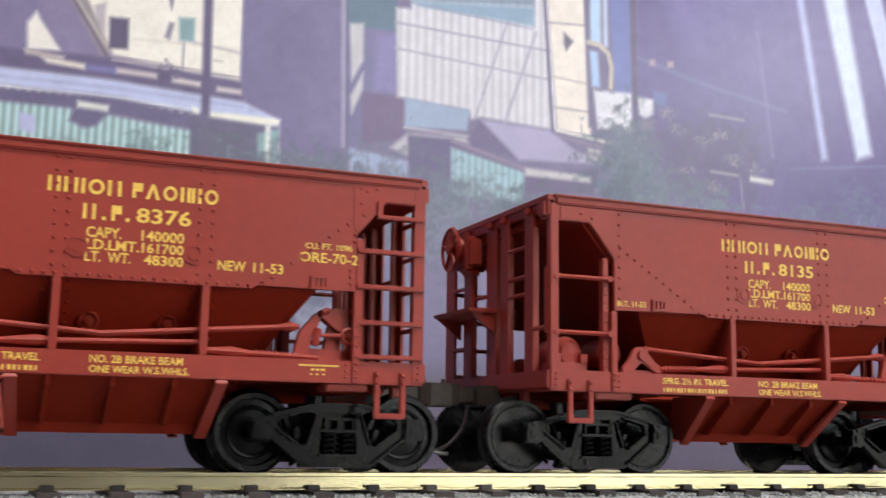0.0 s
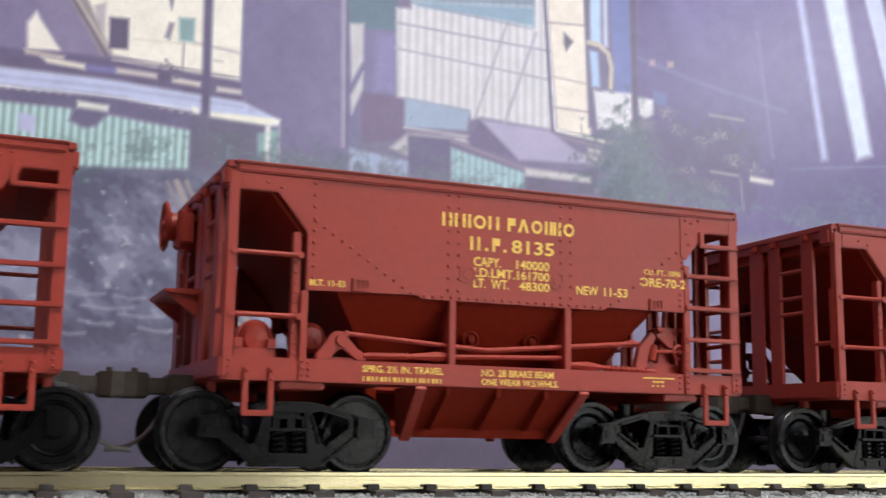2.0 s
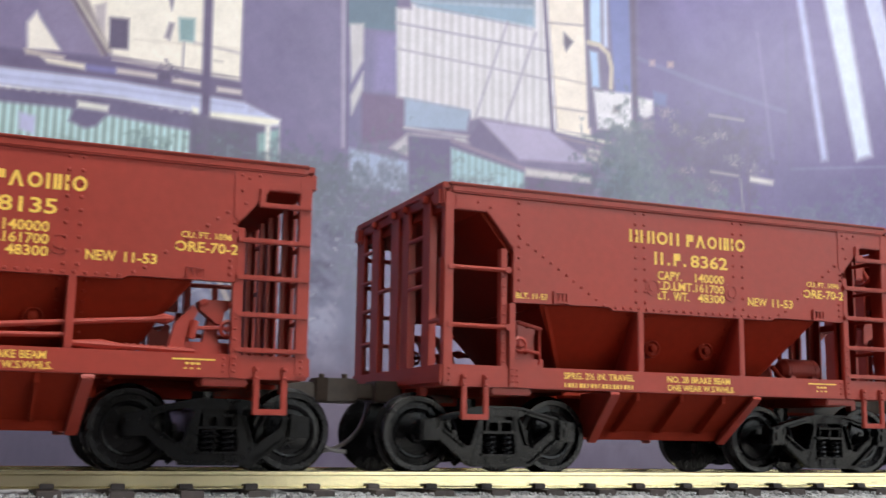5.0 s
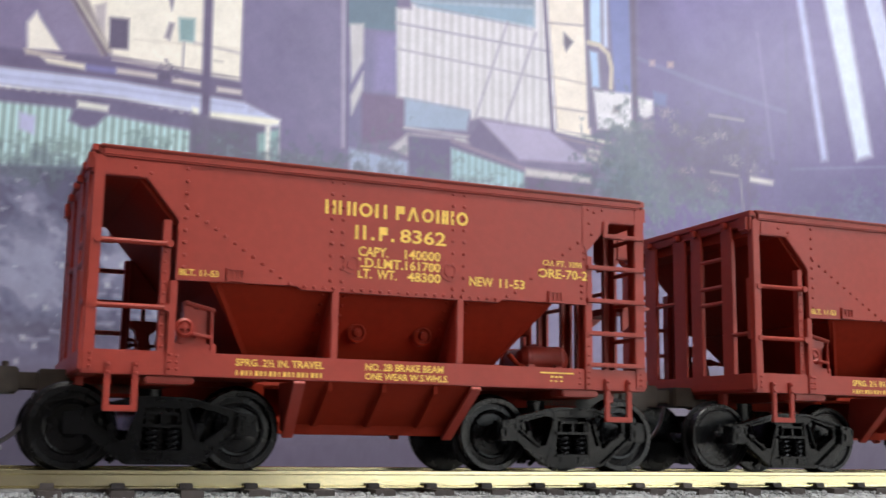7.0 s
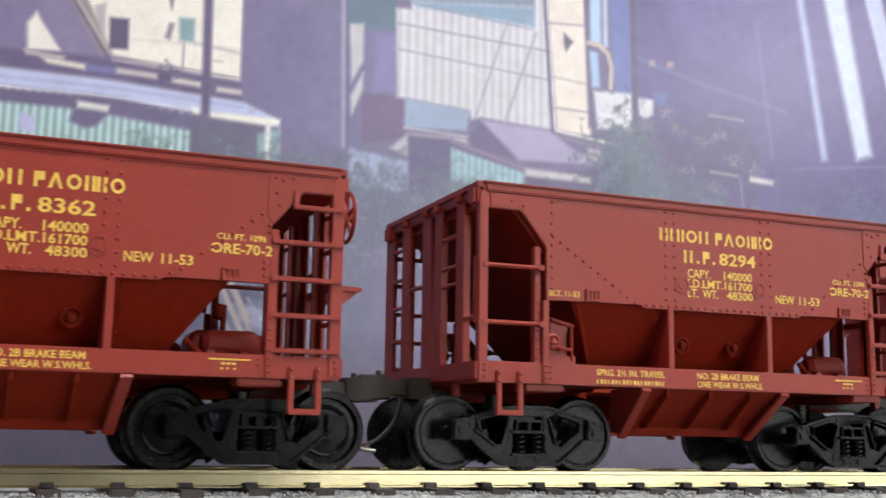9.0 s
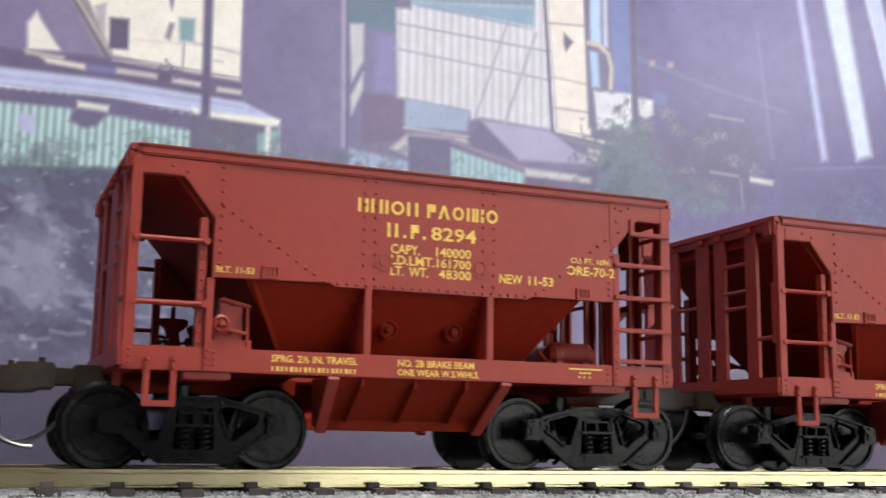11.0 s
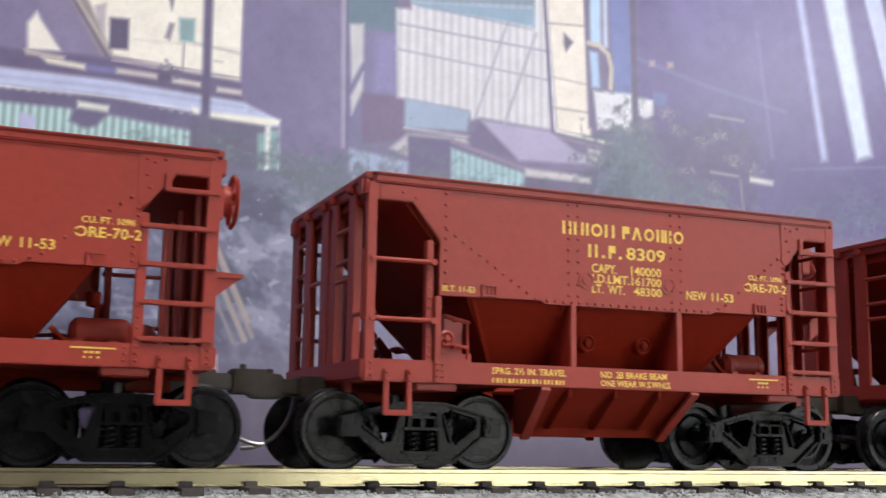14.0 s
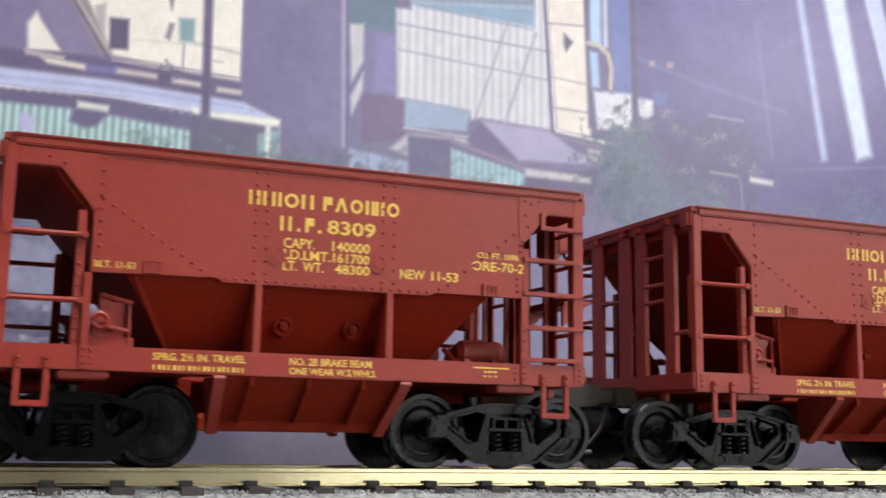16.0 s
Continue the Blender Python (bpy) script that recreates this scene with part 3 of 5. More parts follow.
    # air tank and brake cylinder on the same end's deck
    part("brake_cylinder", Shape().lathe([(0.01, -4.6), (1.4, -4.4), (1.95, -3.7), (2.1, -3.3), (2.3, -3.3), (2.3, -2.7), (2.1, -2.7), (2.1, 2.6), (1.6, 3.2), (0.01, 3.4)], (-31.35, -9.9, 15.0), "y", 24).box(-34.2, -29.2, -14.9, -11.3, 12.7, 13.9).box(-34.2, -33.2, -15.1, -14.3, 13.9, 15).box(-30.2, -29.2, -15.1, -14.3, 13.9, 15), RED, car, smooth=True)
    part("brake_pot", Shape().lathe([(0.01, -3.0), (1.3, -2.8), (1.9, -2.1), (1.9, 2.4), (1.3, 3), (0.01, 3.2)], (-24.0, -9.7, 15.5), "y", 20), RED, car, smooth=True)
    part("air_tank", Shape().lathe([(0.01, -3.7), (1.1, -3.5), (1.7, -2.8), (1.72, -2.3), (1.8, -2.3), (1.8, -2.0), (1.72, -2.0), (1.72, 2.0), (1.8, 2.0), (1.8, 2.3), (1.72, 2.3), (1.7, 2.8), (1.1, 3.5), (0.01, 3.7)], (-24.2, 10.6, 14.15), "x", 20).box(-26, -25, 9.8, 13, 12.4, 13.4).box(-22, -21, 9.8, 13, 12.4, 13.4), RED, car, smooth=True)
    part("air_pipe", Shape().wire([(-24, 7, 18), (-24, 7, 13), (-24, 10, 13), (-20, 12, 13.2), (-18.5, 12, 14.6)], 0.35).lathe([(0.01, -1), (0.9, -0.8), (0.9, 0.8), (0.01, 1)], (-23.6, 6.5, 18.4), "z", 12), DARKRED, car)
    # brake valves on the other end
    vs = Shape().box(21.3, 27.1, -15.9, -14.6, 12.75, 14.1).prism([(19.9, 12.8), (21.7, 12.8), (22.3, 15.4), (23.4, 17.5), (22.7, 18.2), (20.7, 16.0)], -16.2, -15.2)
    vs.prism([(23.2, 18.5), (23.8, 18.8), (27.2, 18.8), (27.1, 18.0), (26.4, 17.5), (26.1, 16.1), (25.4, 16.2), (24.2, 17.1), (23.4, 17.7)], -16.2, -14.6).prism([(24.0, 14.0), (26.0, 14.0), (25.8, 16.6), (24.6, 17.2)], -15.4, -14.4)
    vs.rod((22.8, -16.2, 15.6), (26.6, -16.4, 15.7), 0.24).rod((22.6, -16.3, 14.4), (23.0, -16.3, 16.4), 0.5).rod((26.8, -16.3, 18.5), (27.3, -16.3, 18.4), 0.4).rod((23.4, -16.4, 18.2), (24.2, -16.4, 18.6), 0.42).rod((25.4, -15.0, 18.6), (25.4, -15.0, 20.4), 0.35)
    fittings = [(part("brake_valve", vs, RED, car, bevel=0.12), 26.75, -16.6, 15.6)]
    vs = Shape().box(21.0, 26.2, 13.9, 15.5, 12.75, 13.9).box(22.0, 24.9, 13.3, 14.9, 13.8, 17.5).box(24.6, 25.6, 14.5, 15.7, 13.8, 15.2).rod((21.6, 15.5, 13.2), (21.7, 15.5, 17.9), 0.24).rod((21.3, 15.5, 17.6), (24.8, 15.7, 18.3), 0.3).rod((21.7, 15.7, 14.6), (24.6, 15.9, 15.0), 0.24)
    vs.prism([(23.4, 14.4), (23.0, 16.2), (22.2, 17.0), (22.4, 17.9), (23.6, 17.6), (24.4, 18.7), (25.1, 18.4), (24.9, 16.9), (25.4, 15.6), (24.2, 15.4)], 14.7, 15.6)
    fittings.append((part("brake_valve", vs, RED, car, bevel=0.1), 24.9, 16.4, 15.5))
    for valve, x, y, z in fittings:
        k = 1 if y > 0 else -1
        wl = Shape().lathe([(0.78, -0.2), (1.08, 0), (0.78, 0.2), (0.6, 0), (0.78, -0.2)], (x, y, z), n=16).lathe([(0.01, -0.35), (0.3, -0.3), (0.3, 0.3), (0.01, 0.35)], (x, y, z), n=8)
        wl.box(x - 0.8, x + 0.8, y - 0.1, y + 0.1, z - 0.12, z + 0.12).box(x - 0.12, x + 0.12, y - 0.1, y + 0.1, z - 0.8, z + 0.8).rod((x, y, z), (x, y - k * 1.2, z), 0.25)
        part("hand_wheel", wl, RED, valve, smooth=True)
    # brake lever and rods along one side
    lv = part("brake_lever", Shape().prism([(-24.6, 12.75), (-24.6, 13.4), (-23.7, 14.3), (-22.7, 15.8), (-22.1, 16.2), (-21.1, 16.1), (-20.3, 15.2), (-19.3, 14.2), (-18.1, 13.5), (-18.1, 12.9), (-19.4, 12.8), (-20.6, 13.7), (-21.4, 14.2), (-22.2, 13.6), (-22.9, 12.75)], -16.4, -15.7).box(-24.6, -18.3, -15.9, -13.9, 12.7, 13.2).rod((-20.8, -16.5, 15.9), (-20.8, -15.6, 15.9), 0.45, 10), RED, car, bevel=0.15)
    part("pivot", Shape().rod((-21.5, -16.8, 15.1), (-21.5, -15.5, 15.1), 0.7, 12), RED, lv, smooth=True)
    def brake_rod(a, b, r, turnbuckle=None, coil=None):
        rod = part("brake_rod", Shape().rod(a, b, r), RED, car, smooth=True)
        if turnbuckle:
            k, q = Vector(a).lerp(b, turnbuckle[0]), Vector(a).lerp(b, turnbuckle[1])
            m = k.lerp(q, 0.6)
            part("turnbuckle", Shape().add(*tapered(k, m, q, r)), RED, rod, smooth=True)
        if coil:
            w = Shape()
            for c in range(9):
                k = Vector(a).lerp(b, coil[0] + (coil[1] - coil[0]) * c / 9)
                w.rod(k, k + (Vector(b) - Vector(a)).normalized() * 0.35, r + 0.13, 8)
            tagged(part("chain", w, RED, rod, smooth=True), kind="stuff")

    def tapered(k, m, q, r):
        t = Shape().rod(k, m, r, 8, 0.62).rod(m, q, 0.62, 8, r)
        return t.v, t.f

    brake_rod((-20.9, -16.2, 15.9), (-2, -16.2, 14.7), 0.3)
    brake_rod((-2, -16.2, 14.7), (20.6, -16.2, 16.5), 0.33, turnbuckle=(0.9, 0.99))
    brake_rod((-18.6, -16.3, 13.4), (9, -16.3, 14.2), 0.3, turnbuckle=(0.22, 0.44), coil=(0.02, 0.22))
    brake_rod((9, -16.3, 13.4), (23, -16.3, 13.0), 0.3, turnbuckle=(0.02, 0.42), coil=(0.45, 0.95))
    Shape.rise = 1.0
    # trucks
    for c in (-26.85, 26.85):
        truck = part("truck_bolster", Shape().box(c - 2.6, c + 2.6, -11.8, 11.8, 4.6, 7.4).rod((c, 0, 7.2), (c, 0, 10.4), 3, 16), BLACK, car, "black plastic truck", bevel=0.2)
        for s in (-1, 1):
            sideframe(truck, c, s)
        for k in (-1, 1):
            part("brake_beam", Shape().box(c + k * 3.6 - 0.3, c + k * 3.6 + 0.3, -8.0, 8.0, 2.2, 3.2).box(c + k * 3.4 - 0.4, c + k * 3.4 + 0.4, -9.6, -8.2, 0.6, 2.6), BLACK, truck)
            for s in (-1, 1):
                y0, y1 = sorted((s * 7.2, s * 11.6))
                shoe = part("brake_shoe", Shape().slab((c + k * 4.3, y0, 1.6), (c + k * 5.2, y0, 5.4), (c + k * 5.2, y1, 5.4), (c + k * 4.3, y1, 1.6), 0.7), BLACK, truck, bevel=0.1)
                part("hanger", Shape().rod((c + k * 5.0, s * 11.3, 5.0), (c + k * 5.9, s * 11.3, 7.2), 0.28, 6).rod((c + k * 4.4, s * 11.5, 1.8), (c + k * 5.6, s * 11.5, 0.9), 0.3, 6), BLACK, shoe)
    for x in (-36.6, -17.1, 17.1, 36.6):
        ws = wheelset(car)
        ws.matrix_basis = pose(x * MM, 0, 4.83 * MM)
    return car


def sideframe(truck, c, s):
    """Cast side frame: a bridge-shaped outline with two windows, built as joined bars."""
    D = lambda a, b: sorted((s * a, s * b))
    hub = Shape().ring([(c + a, b) for a, b in ((-2.9, 8.35), (2.9, 8.35), (2.95, 4.6), (4.2, 0.8), (-4.2, 0.8), (-2.95, 4.6))], [(c + a, b) for a, b in ((-2.2, 7.15), (2.2, 7.15), (2.3, 4.6), (2.35, 2.25), (-2.35, 2.25), (-2.3, 4.6))], *D(12.05, 13.3))
    part("sideframe", hub, BLACK, truck, bevel=0.13)
    part("sideframe_lip", Shape().prism([(c + a, b) for a, b in ((-3.6, 8.3), (-2.2, 8.45), (2.2, 8.45), (3.6, 8.3), (3.6, 7.95), (2.2, 8.1), (-2.2, 8.1), (-3.6, 7.95))], *D(13.1, 13.9)), BLACK, truck, bevel=0.1)
    part("sideframe_lip", Shape().prism([(c + a, b) for a, b in ((-4.3, 1.15), (4.3, 1.15), (4.1, 0.7), (-4.1, 0.7))], *D(13.1, 13.9)), BLACK, truck, bevel=0.1)
    part("spring_seat", Shape().box(c - 2.6, c + 2.6, *D(12.2, 13.8), 2.0, 2.3), BLACK, truck, bevel=0.08)
    for k in (-1, 1):
        X = lambda p: [(c + k * a, b) for a, b in p]
        part("sideframe_arm", Shape().ring(X(((2.0, 8.3), (3.6, 8.2), (6.0, 7.65), (8.6, 6.95), (8.6, 4.2), (7.9, 3.75), (5.4, 1.75), (4.2, 0.85), (2.3, 4.0))),
             X(((2.95, 7.1), (4.0, 7.35), (5.6, 6.95), (7.55, 6.35), (7.75, 5.9), (7.5, 5.3), (4.7, 3.3), (4.1, 3.5), (3.0, 6.2))), *D(12.0, 13.2)), BLACK, truck, bevel=0.13)
        for outline in (((3.5, 8.3), (8.5, 7.05), (8.5, 6.75), (3.5, 7.95)), ((8.3, 4.35), (5.4, 2.05), (4.2, 1.15), (4.2, 0.75), (5.5, 1.65), (8.4, 4.0)),
                        ((7.75, 5.45), (4.75, 3.35), (4.85, 3.1), (7.9, 5.2)), ((2.7, 6.9), (2.95, 6.9), (4.1, 3.5), (3.85, 3.4)), ((4.0, 7.6), (7.6, 6.65), (7.6, 6.4), (4.0, 7.35))):
            part("sideframe_lip", Shape().prism(X(outline), *D(13.1, 13.75)), BLACK, truck, bevel=0.08)
    be = Shape().box(c - 2.5, c + 2.5, *D(12.1, 13.75), 4.9, 5.25).box(c - 2.1, c + 2.1, *D(11.6, 12.0), 2.0, 7.3)
    for a, b, z0, z1 in ((-1.9, 1.9, 6.35, 6.65), (-1.9, -1.65, 5.25, 6.35), (-0.2, 0.2, 5.25, 6.35), (1.65, 1.9, 5.25, 6.35)):
        be.box(c + a, c + b, *D(12.1, 13.55), z0, z1)
    for k in (-1, 1):
        be.box(c + k * 1.35 - 0.55, c + k * 1.35 + 0.55, *D(13.2, 13.5), 1.2, 2.1)
    part("bolster_end", be, BLACK, truck, bevel=0.08)
    for k in (-1, 1):
        sp = Shape()
        pts = [(c + k * 1.2 + 0.68 * math.cos(a), s * 13.0 + 0.5 * math.sin(a), 2.3 + 2.6 * a / (8 * math.pi)) for a in (math.pi / 5 * i for i in range(41))]
        sp.wire(pts, 0.24, 6)
        part("spring", sp, BLACK, truck, smooth=True)
    for k in (-1, 1):
        x = c + k * 9.65
        b = Shape().box(x - 1.35, x + 1.35, *D(11.8, 13.6), 4.0, 6.55).box(x - 1.15, x + 1.15, *D(13.6, 14.0), 4.1, 6.4)
        b.box(x - 0.6, x + 0.6, *D(14.0, 14.25), 4.6, 5.75).box(x - 1.1, x - 0.75, *D(13.9, 14.15), 5.4, 6.4).box(x + 0.75, x + 1.1, *D(13.9, 14.15), 5.4, 6.4).box(x - 0.3, x + 0.3, *D(13.9, 14.2), 6.1, 6.6)
        b.prism([(c + k * a, z) for a, z in ((8.5, 6.9), (10.6, 6.5), (10.6, 6.2), (8.5, 6.4))], *D(12.2, 13.9))
        part("journal_box", b, BLACK, truck, bevel=0.12)


def wheelset(car):
    if not WHEELMESH:
        # tread and flange with a plain or a deeply stepped face
        tread = [(4.72, 0.0), (4.86, 0.14), (4.9, 1.5), (5.3, 1.7), (5.36, 2.0), (5.2, 2.35), (0.01, 2.4)]
        faces = {"plain": [(0.01, 0.1), (0.9, 0.1), (1.0, 0.3), (3.9, 0.3), (4.05, 0.42), (4.2, 0.42), (4.3, 0.02)],
                 "stepped": [(0.01, 0.1), (1.1, 0.1), (1.3, 0.9), (2.7, 1.0), (2.8, 0.55), (3.1, 0.5), (3.25, 0.8), (4.0, 0.85), (4.12, 0.02)]}
        for kind, face in faces.items():
            for s in (-1, 1):
                WHEELMESH[kind, s] = Shape().lathe([(r, -s * a) for r, a in face + tread], (0, s * 9.7, 0), n=56).mesh("wheel", WHEELBLACK, smooth=True)
        WHEELMESH["axle"] = Shape().rod((0, -12.4, 0), (0, 12.4, 0), 0.75, 14).mesh("axle", WHEELBLACK, smooth=True)
    ws = part("wheelset", WHEELMESH["axle"], WHEELBLACK, car, "black model wheels on an axle")
    part("wheel", WHEELMESH["plain", -1], WHEELBLACK, ws)
    part("wheel", WHEELMESH["plain", 1], WHEELBLACK, ws)
    return ws


WHEELMESH = {}
FIRST = ore_car()
# where each car's middle stands when the train's travel is nought, its turn, its number
# and which of its two trucks, along its own length, run on stepped wheels
CARS = [(11.95, 0, "8376"), (101.8, 0, "8135"), (191.4, 180, "8362"), (281.7, 180, "8294"), (372.1, 180, "8309"), (461.8, 180, "")]
TRAIN = [FIRST] + [copy_thing(FIRST, pose(0, 0, 0)) for _ in CARS[1:]]
STEPPED = [(-1, 1), (1,), (-1, 1), (), (-1,), (-1, 1)]
Shape.rise = BODY_RISE
for car, (x, turn, number), stepped in zip(TRAIN, CARS, STEPPED):
    # one car's trucks sit half a millimetre off the middle of its body
    for o in car.children:
        if number == "8362" and o.name.startswith(("wheelset", "truck_bolster")):
            o.matrix_basis = pose(-0.0005, 0, 0) @ o.matrix_basis
    for ws in [o for o in car.children if o.name.startswith("wheelset")]:
        if (1 if ws.matrix_basis.translation.x > 0 else -1) in stepped:
            for w, s in zip(ws.children, (-1, 1)):
                w.data = WHEELMESH["stepped", s]
    if number:
        car["label"] = "red model railway ore hopper car numbered %s in yellow" % number
    for sheet, side in zip([o for o in car.children if o.name.startswith("side_sheet")], (-1, 1)):
        if number:
            lettering(sheet, number, 0.8, 7.0, 26.7, 28.4, side)
        else:
            plain_marks(sheet, [(0.8 + 1.6 * i, 2.0 + 1.6 * i) for i in range(4)], 26.7, 28.4, side, 0.4)
Shape.rise = 1.0
# the body of one car rides a little high on its trucks
for o in TRAIN[3].children:
    if not o.name.startswith(("wheelset", "truck_bolster")):
        o.matrix_basis = pose(0, 0, 0.0005) @ o.matrix_basis


# ---- printed photographic backdrop behind the track ----
class Print:
    """The colours of the printed sheet, worked out over its grid; places in millimetres along and up the sheet, colours as printed."""

    def __init__(self, x, z, base):
        self.x, self.z = x, z
        self.c = np.tile(np.array(base, float), (len(x), 1))

    def lay(self, colour, mask):
        m = np.clip(mask, 0, 1)[:, None]
        self.c = self.c * (1 - m) + np.array(colour, float) * m

    def value(self, size, seed):
        """Smooth noise from 0 to 1."""
        rng = np.random.RandomState(seed)
        g = rng.rand(256, 256)
        u, v = self.x / size + 900, self.z / size + 900
        i, j = np.floor(u).astype(int), np.floor(v).astype(int)
        a, b = u - i, v - j
        a, b = a * a * (3 - 2 * a), b * b * (3 - 2 * b)
        at = lambda p, q: g[p % 256, q % 256]
        return (at(i, j) * (1 - a) + at(i + 1, j) * a) * (1 - b) + (at(i, j + 1) * (1 - a) + at(i + 1, j + 1) * a) * b

    def area(self, colour, soft, *corners, strength=1.0, stripes=None):
        near = np.full(len(self.x), 1e9)
        inside = np.zeros(len(self.x), bool)
        for (ax, az), (bx, bz) in zip(corners, corners[1:] + corners[:1]):
            ex, ez = bx - ax, bz - az
            t = np.clip(((self.x - ax) * ex + (self.z - az) * ez) / (ex * ex + ez * ez + 1e-9), 0, 1)
            near = np.minimum(near, np.hypot(self.x - ax - t * ex, self.z - az - t * ez))
            if az != bz:
                inside ^= ((az > self.z) != (bz > self.z)) & (self.x < ex * (self.z - az) / ez + ax)
        mask = strength * np.clip(0.5 + np.where(inside, near, -near) / (2 * soft), 0, 1)
        if stripes:
            wave = np.sin(self.x * 2 * math.pi / stripes[0]) * stripes[1]
            m = np.clip(mask, 0, 1)[:, None]
            self.c = self.c * (1 - m) + np.array(colour, float) * (1 + wave[:, None]) * m
        else:
            self.lay(colour, mask)

    def stroke(self, colour, width, *points, strength=1.0):
        near = np.full(len(self.x), 1e9)
        for (ax, az), (bx, bz) in zip(points, points[1:]):
            ex, ez = bx - ax, bz - az
            t = np.clip(((self.x - ax) * ex + (self.z - az) * ez) / (ex * ex + ez * ez + 1e-9), 0, 1)
            near = np.minimum(near, np.hypot(self.x - ax - t * ex, self.z - az - t * ez))
        self.lay(colour, strength * np.clip(0.5 + (width / 2 - near) / 1.2, 0, 1))

    def foliage(self, colour, centre, rx, rz, seed, size, cut, strength):
        d = np.hypot((self.x - centre[0]) / rx, (self.z - centre[1]) / rz)
        n = 0.6 * self.value(size, seed) + 0.4 * self.value(size * 0.45, seed + 50)
        self.lay(colour, strength * np.clip((n - cut + 0.45 * (1 - d)) * 2.4, 0, 1) * (d < 1.7))
        self.lay([q * 1.17 for q in colour], 0.5 * np.clip((self.value(size * 0.5, seed + 90) - 0.6) * 5, 0, 1) * np.clip((1 - d) * 3, 0, 1))

    def rock(self, light, dark, low, high):
        lean = Print(self.x * 0.8 + self.z * 0.6, self.z * 0.8 - self.x * 0.3, (0, 0, 0))
        mask = np.clip(np.minimum(np.minimum(self.x - low[0], high[0] - self.x) / 8, np.minimum(self.z - low[1], high[1] - self.z) / 6), 0, 1)
        n = 0.5 * lean.value(11, 31) + 0.32 * lean.value(4.5, 32) + 0.18 * lean.value(1.8, 33)
        self.lay(light, mask * np.clip((n - 0.52) * 6, 0, 0.85))
        self.lay(dark, mask * np.clip((0.47 - n) * 5, 0, 0.7))
        self.lay((190, 190, 206), mask * np.clip((lean.value(2.6, 35) - 0.86) * 6, 0, 0.6))


def paint(p):
    # dim tower; glare at its top put into the colour as soft lavender
    p.area((122, 110, 158), 3, (305.4, 227.1), (513.5, 264.7), (501.3, 112.4), (303.4, 96.1))
    p.area((152, 138, 202), 14, (322.8, 230.3), (426.6, 249.0), (413.7, 210.2), (338.0, 195.6))
    p.area((128, 116, 166), 10, (332.2, 220.4), (456.3, 241.7), (452.3, 179.5), (377.3, 178.3), (337.8, 184.3))
    # rock face and undergrowth below the buildings
    p.area((121, 120, 146), 6, (9.2, 106.1), (171.5, 113.9), (178.6, 30.1), (16.1, 20.5))
    p.rock((158, 158, 184), (92, 90, 116), (19.1, 28.5), (166.8, 106.2))
    p.area((112, 104, 128), 5, (14.9, 36.2), (188.1, 44.4), (188.3, 35.2), (15.5, 28.4), strength=0.6)
    p.area((114, 105, 124), 6, (15.7, 25.4), (495.8, 42.9), (490.2, -26.2), (19.6, -22.0))
    p.area((106, 97, 118), 6, (17.5, 2.9), (493.1, 10.1), (490.2, -26.2), (19.6, -22.0))
    p.area((150, 142, 168), 3, (27.2, 18.9), (63.4, 20.0), (63.9, 11.8), (27.9, 9.9), strength=0.4)
    p.area((150, 150, 176), 5, (37.7, 79.7), (52.8, 75.7), (61.1, 55.1), (43.5, 54.0), strength=0.6)
    p.area((96, 92, 112), 3, (25.2, 44.7), (96.6, 45.5), (96.9, 40.1), (25.8, 36.8), strength=0.6)
    p.stroke((170, 168, 190), 1.3, (58.0, 56.0), (65.1, 55.0), (72.2, 55.8), strength=0.55)
    p.stroke((170, 168, 190), 1.3, (64.3, 51.1), (73.6, 50.1), (82.6, 51.1), strength=0.55)
    p.stroke((170, 168, 190), 1.3, (77.6, 48.7), (86.0, 47.7), (94.4, 48.5), strength=0.55)
    p.stroke((170, 168, 190), 1.3, (63.7, 45.5), (69.8, 44.3), (75.8, 45.0), strength=0.55)
    p.stroke((170, 168, 190), 1.3, (85.2, 43.8), (92.6, 42.6), (99.9, 43.5), strength=0.55)
    p.stroke((170, 168, 190), 1.3, (76.3, 55.4), (81.5, 54.3), (86.6, 55.0), strength=0.55)
    p.stroke((170, 168, 190), 1.3, (54.1, 41.1), (60.1, 40.1), (66.0, 40.8), strength=0.55)
    p.stroke((170, 168, 190), 1.3, (43.6, 38.7), (48.5, 37.4), (53.3, 38.1), strength=0.55)
    p.stroke((170, 168, 190), 1.3, (91.9, 53.8), (96.2, 52.5), (100.5, 53.2), strength=0.55)
    p.area((206, 206, 214), 0.7, (50.8, 50.1), (52.3, 50.4), (52.6, 48.5), (50.9, 48.3), strength=0.6)
    p.area((206, 206, 214), 0.7, (47.9, 36.1), (49.4, 36.4), (49.7, 34.6), (48.0, 34.3), strength=0.6)
    p.area((206, 206, 214), 0.7, (72.1, 59.8), (73.7, 60.1), (74.1, 58.3), (72.3, 57.9), strength=0.6)
    p.area((206, 206, 214), 0.7, (43.8, 38.8), (45.3, 39.1), (45.6, 37.2), (43.9, 37.0), strength=0.6)
    p.area((206, 206, 214), 0.7, (55.5, 66.1), (57.2, 66.5), (57.5, 64.6), (55.7, 64.3), strength=0.6)
    p.area((206, 206, 214), 0.7, (76.8, 67.7), (78.5, 68.0), (78.7, 66.0), (76.9, 65.8), strength=0.6)
    p.area((206, 206, 214), 0.7, (87.5, 61.9), (89.1, 62.3), (89.5, 60.4), (87.6, 60.0), strength=0.6)
    p.area((206, 206, 214), 0.7, (42.1, 30.2), (43.6, 30.5), (43.9, 28.6), (42.2, 28.4), strength=0.6)
